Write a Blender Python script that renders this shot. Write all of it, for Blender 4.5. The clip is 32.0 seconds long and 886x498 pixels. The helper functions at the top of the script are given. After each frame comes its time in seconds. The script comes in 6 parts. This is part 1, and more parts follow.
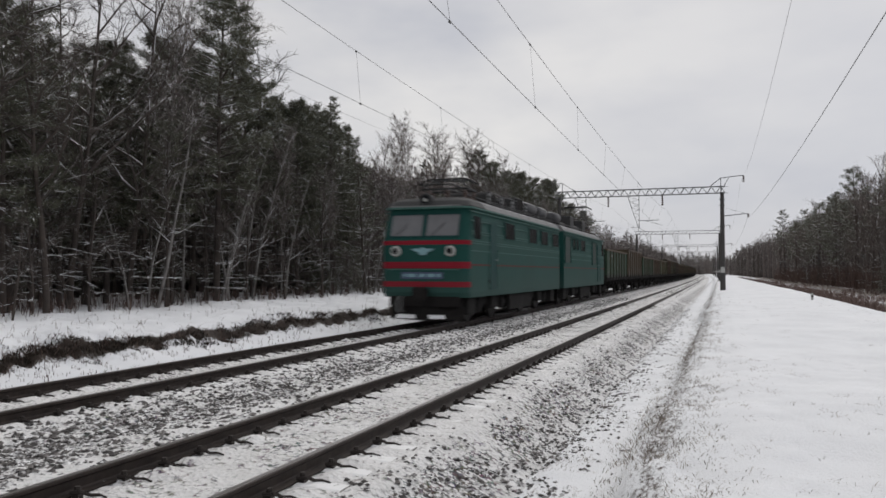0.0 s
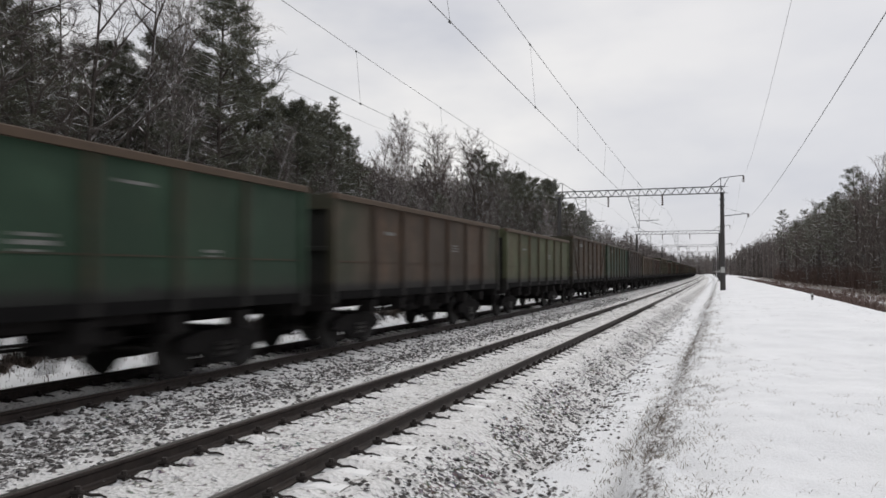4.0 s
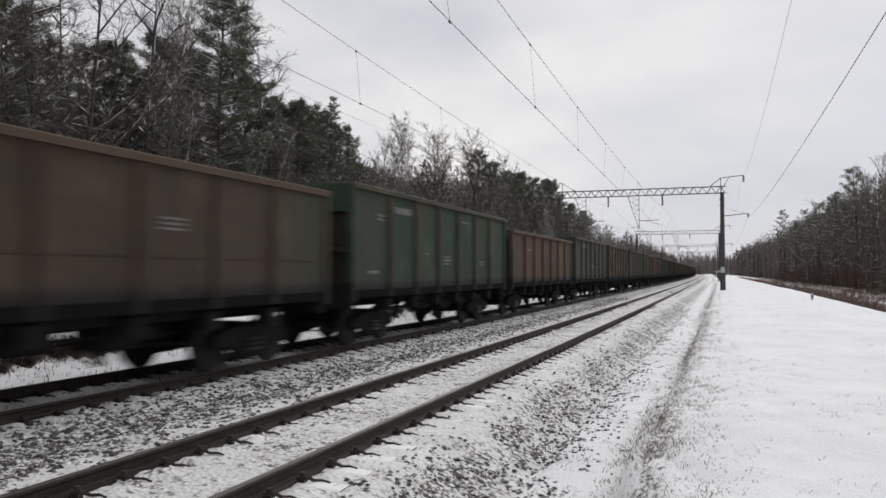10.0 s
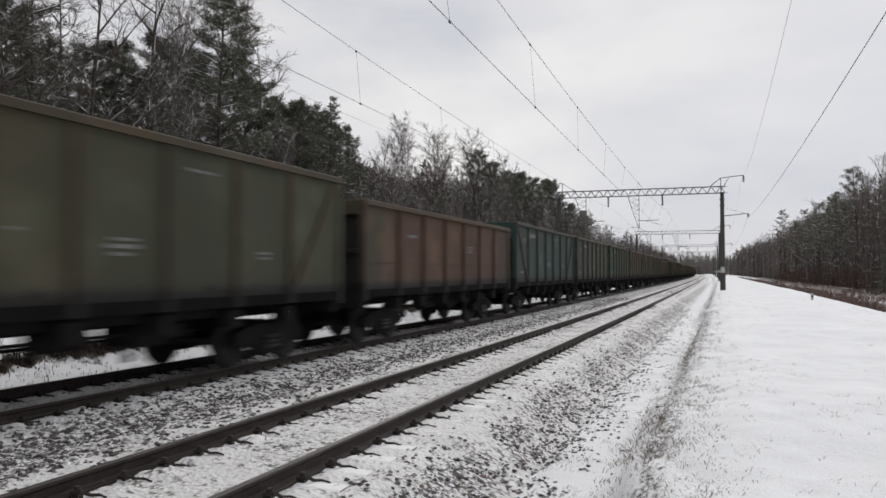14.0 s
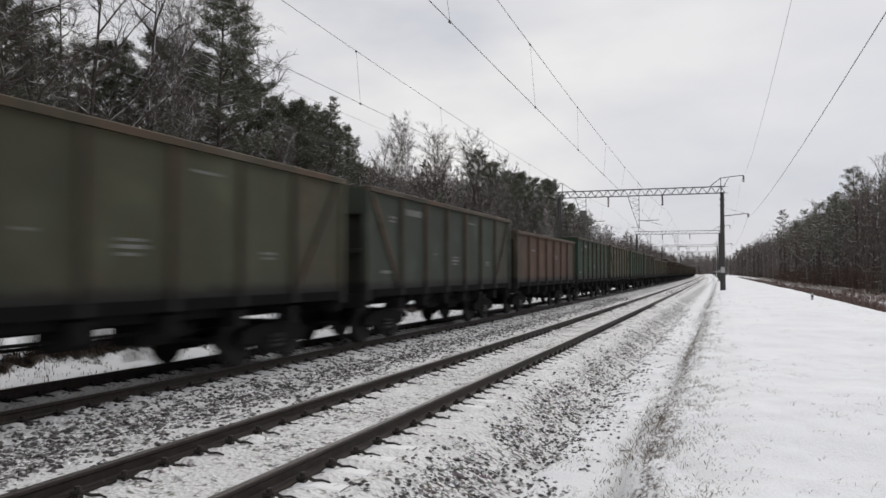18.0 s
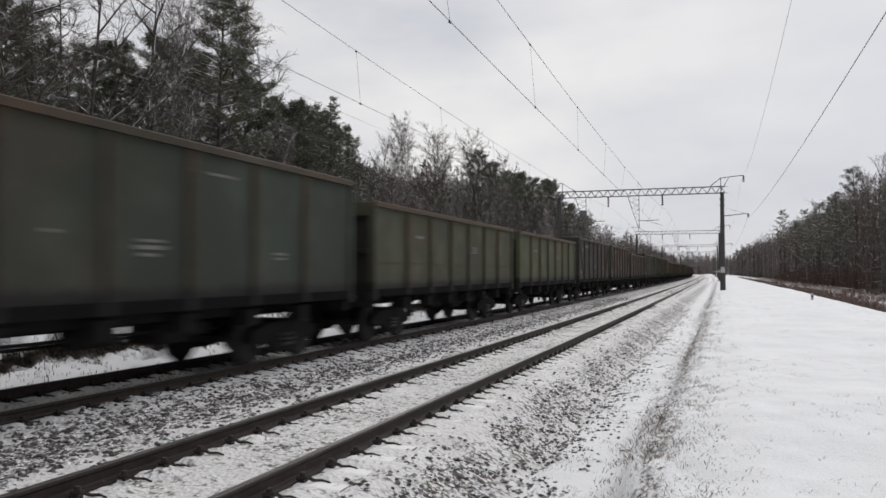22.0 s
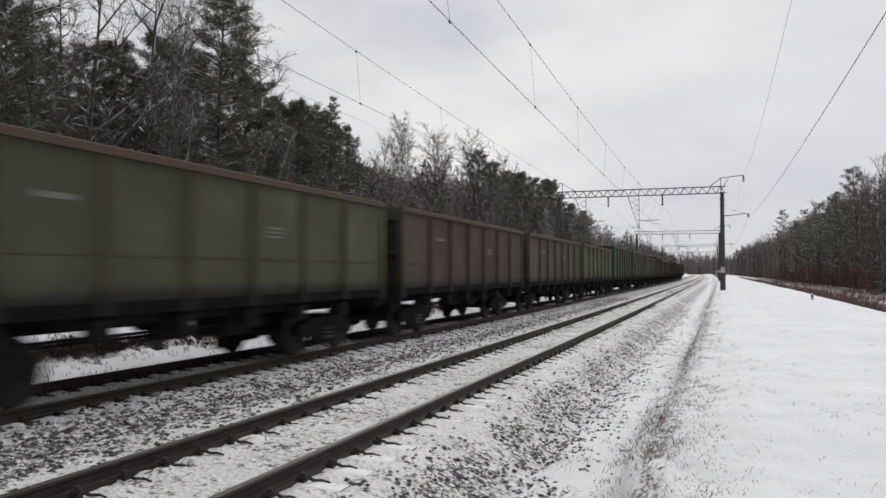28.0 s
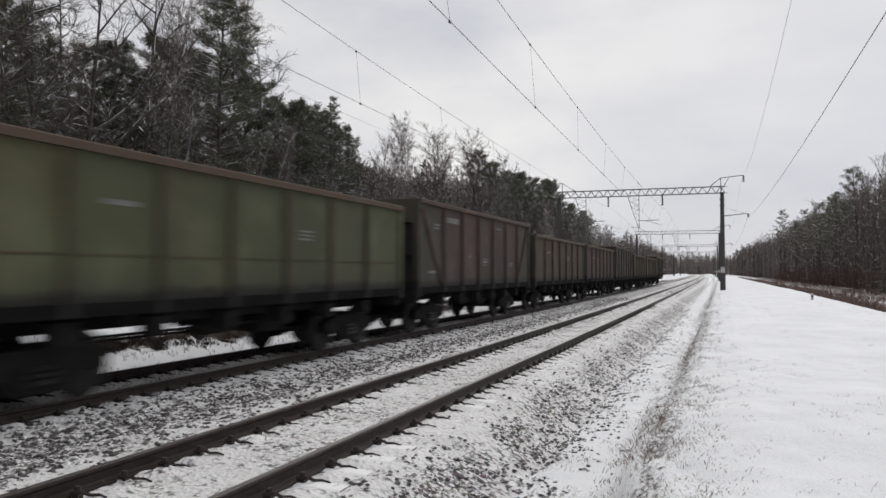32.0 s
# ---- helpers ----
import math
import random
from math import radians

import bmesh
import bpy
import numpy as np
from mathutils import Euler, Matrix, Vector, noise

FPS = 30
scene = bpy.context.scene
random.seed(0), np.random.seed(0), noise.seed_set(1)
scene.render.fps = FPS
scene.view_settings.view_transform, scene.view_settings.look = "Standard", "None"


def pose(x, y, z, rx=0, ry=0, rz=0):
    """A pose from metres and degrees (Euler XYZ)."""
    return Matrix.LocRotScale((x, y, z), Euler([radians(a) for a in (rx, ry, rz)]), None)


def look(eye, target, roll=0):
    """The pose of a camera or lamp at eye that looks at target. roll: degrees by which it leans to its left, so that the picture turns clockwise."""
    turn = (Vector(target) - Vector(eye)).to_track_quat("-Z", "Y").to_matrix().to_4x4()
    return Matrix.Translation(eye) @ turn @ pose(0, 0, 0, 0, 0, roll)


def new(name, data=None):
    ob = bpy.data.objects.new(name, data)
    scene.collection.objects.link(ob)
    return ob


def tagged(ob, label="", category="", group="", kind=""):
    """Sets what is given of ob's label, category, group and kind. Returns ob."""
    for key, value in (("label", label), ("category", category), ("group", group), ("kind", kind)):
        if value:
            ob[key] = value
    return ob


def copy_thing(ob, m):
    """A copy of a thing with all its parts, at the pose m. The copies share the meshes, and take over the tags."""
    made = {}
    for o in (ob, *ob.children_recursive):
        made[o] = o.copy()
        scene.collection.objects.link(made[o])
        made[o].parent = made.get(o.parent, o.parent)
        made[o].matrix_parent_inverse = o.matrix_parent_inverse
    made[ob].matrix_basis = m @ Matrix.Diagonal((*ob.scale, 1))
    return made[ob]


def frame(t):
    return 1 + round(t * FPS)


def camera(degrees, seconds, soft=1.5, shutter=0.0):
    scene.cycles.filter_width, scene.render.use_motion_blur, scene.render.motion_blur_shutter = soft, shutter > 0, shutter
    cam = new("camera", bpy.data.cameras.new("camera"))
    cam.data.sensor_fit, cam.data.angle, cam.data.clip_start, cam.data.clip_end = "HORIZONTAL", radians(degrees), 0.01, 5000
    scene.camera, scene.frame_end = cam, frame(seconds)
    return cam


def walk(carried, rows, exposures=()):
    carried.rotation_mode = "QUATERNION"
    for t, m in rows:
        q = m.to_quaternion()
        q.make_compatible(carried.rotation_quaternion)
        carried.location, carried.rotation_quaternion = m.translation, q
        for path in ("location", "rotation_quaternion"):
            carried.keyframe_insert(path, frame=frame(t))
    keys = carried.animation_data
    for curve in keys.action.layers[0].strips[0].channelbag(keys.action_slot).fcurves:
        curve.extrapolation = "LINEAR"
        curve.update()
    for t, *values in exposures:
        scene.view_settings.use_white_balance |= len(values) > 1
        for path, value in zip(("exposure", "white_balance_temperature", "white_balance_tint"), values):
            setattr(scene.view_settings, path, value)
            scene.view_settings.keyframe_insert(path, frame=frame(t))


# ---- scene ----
# the camera stands still beside the line; the rails run along +y, rail tops at z = 0
cam = camera(61.16, 32.0, soft=1.6, shutter=0.6)
YAW, PITCH, ROLL = radians(20.36), radians(1.74), 0.11
EYE = Vector((0.0, 0.0, 1.79))
AHEAD = EYE + 50 * Vector((-math.sin(YAW) * math.cos(PITCH), math.cos(YAW) * math.cos(PITCH), math.sin(PITCH)))
STAND = look(EYE, AHEAD, ROLL)
walk(cam, [(0.0, STAND), (32.0, STAND)], [(0.0, 0.04), (1.0, 0.19), (3.0, 0.22), (32.0, 0.2)])

# ---- light: overcast winter sky ----
world = bpy.data.worlds.new("sky")
scene.world = world
world.use_nodes = True
wt = world.node_tree
wt.nodes.clear()
w_out = wt.nodes.new("ShaderNodeOutputWorld")
w_bg = wt.nodes.new("ShaderNodeBackground")
w_sky = wt.nodes.new("ShaderNodeTexSky")
w_sky.sky_type = "NISHITA"
w_sky.sun_disc = False
w_sky.sun_elevation, w_sky.sun_rotation = radians(38), radians(8)
w_co = wt.nodes.new("ShaderNodeTexCoord")
w_map = wt.nodes.new("ShaderNodeMapping")
w_map.inputs["Scale"].default_value = (1.5, 1.5, 3.6)
w_noise = wt.nodes.new("ShaderNodeTexNoise")
w_noise.inputs["Scale"].default_value = 1.5
w_noise.inputs["Detail"].default_value = 5
w_noise.inputs["Roughness"].default_value = 0.5
w_ramp = wt.nodes.new("ShaderNodeValToRGB")
w_ramp.color_ramp.elements[0].position, w_ramp.color_ramp.elements[1].position = 0.36, 0.62
w_ramp.color_ramp.elements[0].color = (5.3, 5.38, 5.78, 1)
w_ramp.color_ramp.elements[1].color = (7.75, 7.58, 7.4, 1)
w_mix = wt.nodes.new("ShaderNodeMixRGB")
w_mix.inputs["Fac"].default_value = 0.97
w_bg.inputs["Strength"].default_value = 0.1
wt.links.new(w_co.outputs["Generated"], w_map.inputs["Vector"])
wt.links.new(w_map.outputs["Vector"], w_noise.inputs["Vector"])
wt.links.new(w_noise.outputs["Fac"], w_ramp.inputs["Fac"])
wt.links.new(w_sky.outputs["Color"], w_mix.inputs["Color1"])
w_xyz = wt.nodes.new("ShaderNodeSeparateXYZ")
w_side = wt.nodes.new("ShaderNodeMapRange")
w_side.inputs["From Min"].default_value, w_side.inputs["From Max"].default_value = -0.45, 0.45
w_side.inputs["To Max"].default_value = 0.75
w_cloud = wt.nodes.new("ShaderNodeMixRGB")
w_cloud.inputs["Color2"].default_value = (5.45, 5.58, 6.15, 1)
wt.links.new(w_co.outputs["Generated"], w_xyz.inputs[0])
wt.links.new(w_xyz.outputs["X"], w_side.inputs["Value"])
wt.links.new(w_side.outputs["Result"], w_cloud.inputs["Fac"])
wt.links.new(w_ramp.outputs["Color"], w_cloud.inputs["Color1"])
wt.links.new(w_cloud.outputs["Color"], w_mix.inputs["Color2"])
wt.links.new(w_mix.outputs["Color"], w_bg.inputs["Color"])
wt.links.new(w_bg.outputs["Background"], w_out.inputs["Surface"])
sun = new("sun", bpy.data.lights.new("sun", "SUN"))
sun.data.energy, sun.data.angle, sun.data.color = 1.1, radians(50), (1.0, 0.97, 0.93)
sun.matrix_world = look((0, 0, 60), (-8, -60, 13))

# ---- plan ----
AXIS_NEAR, AXIS_FAR = -4.59, -9.39
RAIL_HALF = 0.797
PORTALS = (-8.0, 70.0, 143.0, 216.0, 289.0, 362.0)


def bend(y):
    """The line leans away to the left in the distance."""
    return -0.00003 * max(0.0, y - 20.0) ** 2


def bend_slope(y):
    return -0.00006 * max(0.0, y - 20.0)

# ---- materials ----
class Mat:
    """A node material under construction."""

    def __init__(self, name, rough=0.8, metal=0.0, spec=0.3):
        self.m = bpy.data.materials.new(name)
        self.m.use_nodes = True
        self.t = self.m.node_tree
        self.b = self.t.nodes["Principled BSDF"]
        self.b.inputs["Roughness"].default_value = rough
        self.b.inputs["Metallic"].default_value = metal
        self.b.inputs["Specular IOR Level"].default_value = spec
        self.co = self.t.nodes.new("ShaderNodeTexCoord")

    def n(self, kind, **values):
        node = self.t.nodes.new(kind)
        for key, v in values.items():
            node.inputs[key.replace("_", " ")].default_value = v
        return node

    def link(self, a, b):
        self.t.links.new(a, b)

    def noise(self, scale, detail=4, rough=0.55, stretch=None, space="Object"):
        node = self.n("ShaderNodeTexNoise", Scale=scale, Detail=detail, Roughness=rough)
        if stretch:
            mp = self.n("ShaderNodeMapping")
            mp.inputs["Scale"].default_value = stretch
            self.link(self.co.outputs[space], mp.inputs["Vector"])
            self.link(mp.outputs["Vector"], node.inputs["Vector"])
        else:
            self.link(self.co.outputs[space], node.inputs["Vector"])
        return node.outputs["Fac"]

    def ramp(self, fac, stops):
        node = self.n("ShaderNodeValToRGB")
        e = node.color_ramp.elements
        while len(e) < len(stops):
            e.new(0.5)
        for el, (p, c) in zip(e, stops):
            el.position = p
            el.color = (*c, 1) if len(c) == 3 else c
        self.link(fac, node.inputs["Fac"])
        return node.outputs["Color"]

    def step(self, fac, lo, hi):
        node = self.n("ShaderNodeMapRange")
        node.inputs["From Min"].default_value, node.inputs["From Max"].default_value = lo, hi
        self.link(fac, node.inputs["Value"])
        return node.outputs["Result"]

    def mix(self, fac, a, b, blend="MIX"):
        node = self.t.nodes.new("ShaderNodeMixRGB")
        node.blend_type = blend
        for sock, v in zip(("Fac", "Color1", "Color2"), (fac, a, b)):
            if hasattr(v, "links"):
                self.link(v, node.inputs[sock])
            else:
                node.inputs[sock].default_value = (*v, 1) if isinstance(v, tuple) and len(v) == 3 else v
        return node.outputs["Color"]

    def math(self, op, a, b=0.5):
        node = self.t.nodes.new("ShaderNodeMath")
        node.operation = op
        for i, v in enumerate((a, b)):
            if hasattr(v, "links"):
                self.link(v, node.inputs[i])
            else:
                node.inputs[i].default_value = v
        return node.outputs[0]

    def up(self):
        """How far the surface faces the sky, -1 to 1."""
        g = self.t.nodes.new("ShaderNodeNewGeometry")
        s = self.t.nodes.new("ShaderNodeSeparateXYZ")
        self.link(g.outputs["Normal"], s.inputs[0])
        return s.outputs["Z"]

    def random(self):
        return self.t.nodes.new("ShaderNodeObjectInfo").outputs["Random"]

    def island(self):
        return self.t.nodes.new("ShaderNodeNewGeometry").outputs["Random Per Island"]

    def axis(self, which="Z", space="Object"):
        s = self.t.nodes.new("ShaderNodeSeparateXYZ")
        self.link(self.co.outputs[space], s.inputs[0])
        return s.outputs[which]

    def color(self, c):
        self.link(c, self.b.inputs["Base Color"])
        return self

    def bump(self, h, strength=0.3, distance=0.02):
        node = self.n("ShaderNodeBump", Strength=strength, Distance=distance)
        self.link(h, node.inputs["Height"])
        self.link(node.outputs["Normal"], self.b.inputs["Normal"])
        return self


SNOW = (0.82, 0.815, 0.805)


def snow_material():
    m = Mat("snow", 0.75, 0, 0.2)
    soft, fine = m.noise(0.7, 5), m.noise(22, 5, 0.65)
    c = m.ramp(soft, [(0.3, (0.75, 0.757, 0.77)), (0.7, (0.845, 0.85, 0.86))])
    c = m.mix(m.step(fine, 0.62, 0.78), c, (0.62, 0.61, 0.60))
    m.color(c)
    return m.bump(m.mix(0.4, m.noise(4, 6, 0.6), fine), 0.5, 0.05).m


def ground_material():
    """Snow with the litter, grass and stones of the verge showing through where the wind has thinned it."""
    m = Mat("ground_snow", 0.8, 0, 0.15)
    s = m.t.nodes.new("ShaderNodeSeparateXYZ")
    m.link(m.co.outputs["Object"], s.inputs[0])
    x = s.outputs["X"]
    fine, mid = m.noise(19, 6, 0.74, (1.35, 0.8, 1)), m.noise(2.2, 5, 0.6)
    drift = m.noise(1.6, 6, 0.68, (3.2, 0.5, 1))
    snow = m.ramp(m.noise(0.5, 5), [(0.3, (0.75, 0.757, 0.77)), (0.7, (0.845, 0.85, 0.86))])
    litter = m.ramp(m.noise(45, 5, 0.7), [(0.3, (0.05, 0.038, 0.031)), (0.62, (0.15, 0.122, 0.103)), (0.75, (0.45, 0.44, 0.43))])
    # worn strips along the line: the ballast foot and the edge of the bank
    def strip(c, w):
        d = m.math("ABSOLUTE", m.math("SUBTRACT", x, c))
        return m.step(d, w, 0.0)
    bare = m.math("ADD", m.math("MULTIPLY", strip(-2.35, 0.6), 0.7), m.math("ADD", m.math("MULTIPLY", strip(-0.7, 0.6), 0.62), m.math("MULTIPLY", strip(-0.35, 1.1), 0.38)))
    bare = m.math("ADD", bare, m.math("MULTIPLY", strip(-1.75, 0.75), 0.6))
    bare = m.math("ADD", bare, m.math("MULTIPLY", strip(-13.3, 0.42), 1.7))
    bare = m.math("ADD", bare, m.math("MULTIPLY", strip(17.0, 10.5), 1.25))
    litter = m.mix(m.math("MULTIPLY", strip(-13.3, 0.8), 1.0), litter, m.ramp(m.noise(12, 5, 0.7), [(0.3, (0.016, 0.012, 0.010)), (0.75, (0.06, 0.045, 0.036))]))
    f = m.math("ADD", m.math("MULTIPLY", bare, 0.30), m.math("MULTIPLY", fine, 0.55))
    f = m.math("ADD", f, m.math("MULTIPLY", m.mix(0.65, mid, drift), 0.42))
    m.color(m.mix(m.step(f, 0.705, 0.79), snow, litter))
    return m.bump(m.mix(0.5, m.noise(3, 6, 0.6), m.noise(30, 4, 0.6)), 0.6, 0.06).m


def ballast_material():
    """Crushed stone under thin snow."""
    m = Mat("ballast_snow", 0.9, 0, 0.15)
    v = m.n("ShaderNodeTexVoronoi", Scale=17.0)
    m.link(m.co.outputs["Object"], v.inputs["Vector"])
    s = m.t.nodes.new("ShaderNodeSeparateXYZ")
    m.link(m.co.outputs["Object"], s.inputs[0])
    x = s.outputs["X"]
    stone = m.mix(0.5, m.ramp(m.noise(30, 4), [(0.3, (0.06, 0.055, 0.055)), (0.7, (0.24, 0.22, 0.21))]), v.outputs["Color"], "MULTIPLY")
    gaps = m.step(v.outputs["Distance"], 0.30, 0.52)
    big = m.noise(0.9, 5, 0.6)
    def strip(c, w):
        return m.step(m.math("ABSOLUTE", m.math("SUBTRACT", x, c)), w, w * 0.35)
    open_stone = m.math("ADD", m.math("MULTIPLY", strip(-7.2, 0.85), 0.2), m.math("MULTIPLY", strip(-2.6, 0.45), 0.3))
    f = m.math("ADD", m.math("MULTIPLY", gaps, 0.5), m.math("MULTIPLY", m.noise(9, 5, 0.7), 0.5))
    f = m.math("ADD", f, m.math("MULTIPLY", open_stone, 0.26))
    f = m.math("ADD", f, m.math("MULTIPLY", big, 0.28))
    walked = m.math("MULTIPLY", m.noise(2.5, 6, 0.75, (0.6, 3.0, 1)), m.math("ADD", strip(-4.59, 0.95), strip(-9.39, 0.95)))
    f = m.math("ADD", f, m.math("MULTIPLY", walked, 0.15))
    f = m.math("SUBTRACT", f, m.math("MULTIPLY", m.math("ADD", strip(-4.59, 0.75), strip(-9.39, 0.75)), 0.045))
    snow = m.ramp(m.noise(2, 5), [(0.3, (0.65, 0.64, 0.625)), (0.7, (0.79, 0.78, 0.77))])
    m.color(m.mix(m.step(f, 0.90, 0.985), snow, stone))
    return m.bump(m.mix(0.5, v.outputs["Distance"], m.noise(12, 5, 0.7)), 0.9, 0.05).m


def stone_material():
    m = Mat("ballast_stone", 0.85)
    c = m.ramp(m.island(), [(0.0, (0.042, 0.039, 0.037)), (0.5, (0.088, 0.081, 0.077)), (1.0, (0.19, 0.175, 0.165))])
    cap = m.math("MULTIPLY", m.step(m.up(), 0.6, 0.85), m.step(m.noise(5.3, 4, 0.65), 0.5, 0.57))
    return m.color(m.mix(cap, c, SNOW)).m


def snowy(name, base, dark, rough=0.85, cover=0.5, lo=0.35, hi=0.8, scale=6.0, metal=0.0):
    """A weathered surface that carries thin snow on what faces the sky."""
    m = Mat(name, rough, metal)
    c = m.ramp(m.noise(scale, 6, 0.65), [(0.25, dark), (0.75, base)])
    f = m.math("MULTIPLY", m.step(m.up(), lo, hi), m.step(m.noise(scale * 0.7, 4), cover - 0.08, cover + 0.08))
    m.color(m.mix(f, c, SNOW))
    return m.bump(m.noise(scale * 4, 4), 0.3, 0.02).m


def plain(name, base, dark=None, rough=0.7, metal=0.0, scale=5.0, bump=0.15, spec=0.3):
    m = Mat(name, rough, metal, spec)
    dark = dark or tuple(0.7 * v for v in base)
    fine = m.noise(scale * 6, 5, 0.65)
    c = m.ramp(m.mix(0.45, m.noise(scale, 5, 0.6), fine), [(0.3, dark), (0.7, base)])
    m.color(c)
    return m.bump(fine, bump, 0.01).m


def rail_steel():
    m = Mat("rail_steel", 0.55, 0.4)
    c = m.ramp(m.noise(9, 6, 0.7), [(0.3, (0.018, 0.014, 0.013)), (0.7, (0.05, 0.038, 0.032))])
    m.color(c)
    return m.bump(m.noise(60, 4), 0.2, 0.004).m


def rail_worn():
    m = Mat("rail_running_face", 0.32, 0.9)
    m.color(m.ramp(m.noise(3, 4, 0.6, (20, 0.3, 20)), [(0.3, (0.22, 0.2, 0.19)), (0.7, (0.46, 0.44, 0.43))]))
    return m.m


def wagon_paint(name, base, rust=0.4, edge=None):
    """Freight wagon paint: faded, streaked downward, rusty along the ribs, dusty below."""
    m = Mat(name, 0.75, 0.0, 0.25)
    rnd = m.random()
    tone = m.mix(m.step(m.noise(0.45, 5, 0.6), 0.3, 0.7), tuple(0.62 * v for v in base), base)
    streak = m.noise(3.0, 6, 0.7, (1, 2.2, 0.22))
    rusty = m.ramp(m.noise(7, 5), [(0.3, (0.055, 0.03, 0.018)), (0.7, (0.15, 0.085, 0.05))])
    c = m.mix(m.math("MULTIPLY", m.step(streak, 0.70 - 0.35 * rust, 0.86 - 0.25 * rust), 0.75), tone, rusty)
    if edge:
        yy = m.math("ABSOLUTE", m.axis("Y"))
        c = m.mix(m.math("MULTIPLY", m.step(m.math("ADD", yy, m.noise(2, 4)), 4.7, 6.1), 0.9), c, edge)
    patch = m.noise(1.1, 4, 0.5, (1, 1, 0.8))
    c = m.mix(m.math("MULTIPLY", m.step(patch, 0.52, 0.66), 0.5), c, tuple(min(1.0, 1.45 * v + 0.012) for v in base))
    panel = m.n("ShaderNodeTexWhiteNoise")
    panel.noise_dimensions = "1D"
    cell = m.math("FLOOR", m.math("DIVIDE", m.math("ADD", m.axis("Y"), 0.865), 1.7325))
    m.link(m.math("ADD", cell, m.math("MULTIPLY", rnd, 371.0)), panel.inputs["W"])
    c = m.mix(m.math("MULTIPLY", panel.outputs["Value"], 0.5), c, tuple(0.45 * v + 0.006 for v in base))
    # each panel has its own share of rust and of faded primer
    own = m.n("ShaderNodeTexWhiteNoise")
    own.noise_dimensions = "1D"
    m.link(m.math("ADD", cell, m.math("MULTIPLY", rnd, 913.0)), own.inputs["W"])
    blotch = m.math("MULTIPLY", m.step(own.outputs["Value"], 0.45, 1.0), m.step(m.noise(0.9, 5, 0.65, (1, 1.1, 0.7)), 0.36, 0.62))
    c = m.mix(m.math("MULTIPLY", blotch, 0.85 * rust), c, rusty)
    grime = m.step(m.math("ADD", m.axis("Z"), m.math("MULTIPLY", m.noise(2.5, 5), 0.6)), 2.15, 1.5)
    c = m.mix(m.math("MULTIPLY", grime, 0.65), c, (0.036, 0.033, 0.029))
    c = m.mix(m.math("MULTIPLY", rnd, 0.25), c, tuple(0.6 * v for v in base))
    # ragged crust of coal dust along the foot
    foot = m.step(m.math("ADD", m.axis("Z"), m.math("MULTIPLY", m.noise(5, 6, 0.7, (1, 1, 0.5)), 0.5)), 1.84, 1.70)
    c = m.mix(m.math("MULTIPLY", foot, 0.9), c, (0.014, 0.013, 0.012))
    m.color(c)
    return m.bump(m.noise(1.3, 4), 0.35, 0.06).m


def loco_paint(name, base, low_grey=0.35):
    m = Mat(name, 0.6, 0.0, 0.16)
    c = m.mix(m.step(m.noise(0.5, 5), 0.3, 0.75), tuple(0.8 * v for v in base), base)
    # greyer towards the bottom, with an uneven edge
    g = m.step(m.math("ADD", m.axis("Z"), m.math("MULTIPLY", m.noise(1.5, 5), 0.8)), 2.5, 1.0)
    c = m.mix(m.math("MULTIPLY", g, low_grey), c, (0.085, 0.09, 0.085))
    c = m.mix(m.math("MULTIPLY", m.step(m.noise(4, 6, 0.7, (1, 2, 0.3)), 0.6, 0.8), 0.3), c, (0.06, 0.06, 0.055))
    m.color(c)
    return m.bump(m.noise(1.5, 3), 0.2, 0.02).m


M_SNOW = snow_material()
M_GROUND = ground_material()
M_BALLAST = ballast_material()
M_STONE = stone_material()
M_RAIL = rail_steel()
M_RAIL_TOP = rail_worn()
M_SLEEPER = snowy("concrete_snow", (0.34, 0.33, 0.31), (0.2, 0.19, 0.18), cover=0.30, lo=0.1, hi=0.5, scale=5)
M_CLIP = plain("clip_iron", (0.05, 0.04, 0.035), (0.02, 0.017, 0.015), 0.8)
M_MAST = plain("concrete_mast", (0.085, 0.08, 0.078), (0.045, 0.042, 0.04), 0.9, scale=1.5)
M_STEEL = plain("dark_steel", (0.085, 0.085, 0.085), (0.045, 0.045, 0.045), 0.6, 0.3)
M_GALV = plain("grey_painted_steel", (0.19, 0.195, 0.195), (0.10, 0.10, 0.10), 0.6, 0.2)
M_WIRE = plain("wire", (0.15, 0.15, 0.155), (0.10, 0.10, 0.10), 0.5, 0.5)
M_GLAZE = plain("insulator_glaze", (0.09, 0.06, 0.05), None, 0.3)
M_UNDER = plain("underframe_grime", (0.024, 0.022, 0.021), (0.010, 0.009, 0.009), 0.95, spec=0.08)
M_SILL = plain("sill_black", (0.013, 0.012, 0.012), (0.006, 0.006, 0.006), 0.97, scale=4, bump=0.5, spec=0.05)
M_WHEEL = plain("wheel_steel", (0.028, 0.025, 0.023), (0.012, 0.011, 0.01), 0.6, 0.4)
M_WHITE = plain("marking_white", (0.25, 0.25, 0.235), (0.035, 0.035, 0.03), 0.8, scale=4)
M_COAMING = plain("rusty_coaming", (0.10, 0.066, 0.044), (0.045, 0.034, 0.024), 0.85, scale=2)
M_BARK = snowy("pine_bark", (0.085, 0.068, 0.057), (0.036, 0.03, 0.027), cover=0.50, lo=0.3, hi=0.7, scale=3)
M_BIRCH = snowy("birch_bark", (0.30, 0.285, 0.27), (0.07, 0.062, 0.057), cover=0.5, lo=0.25, hi=0.6, scale=2.2)
M_TWIG = snowy("twig", (0.215, 0.185, 0.17), (0.115, 0.097, 0.09), cover=0.52, lo=0.2, hi=0.55, scale=2.0)


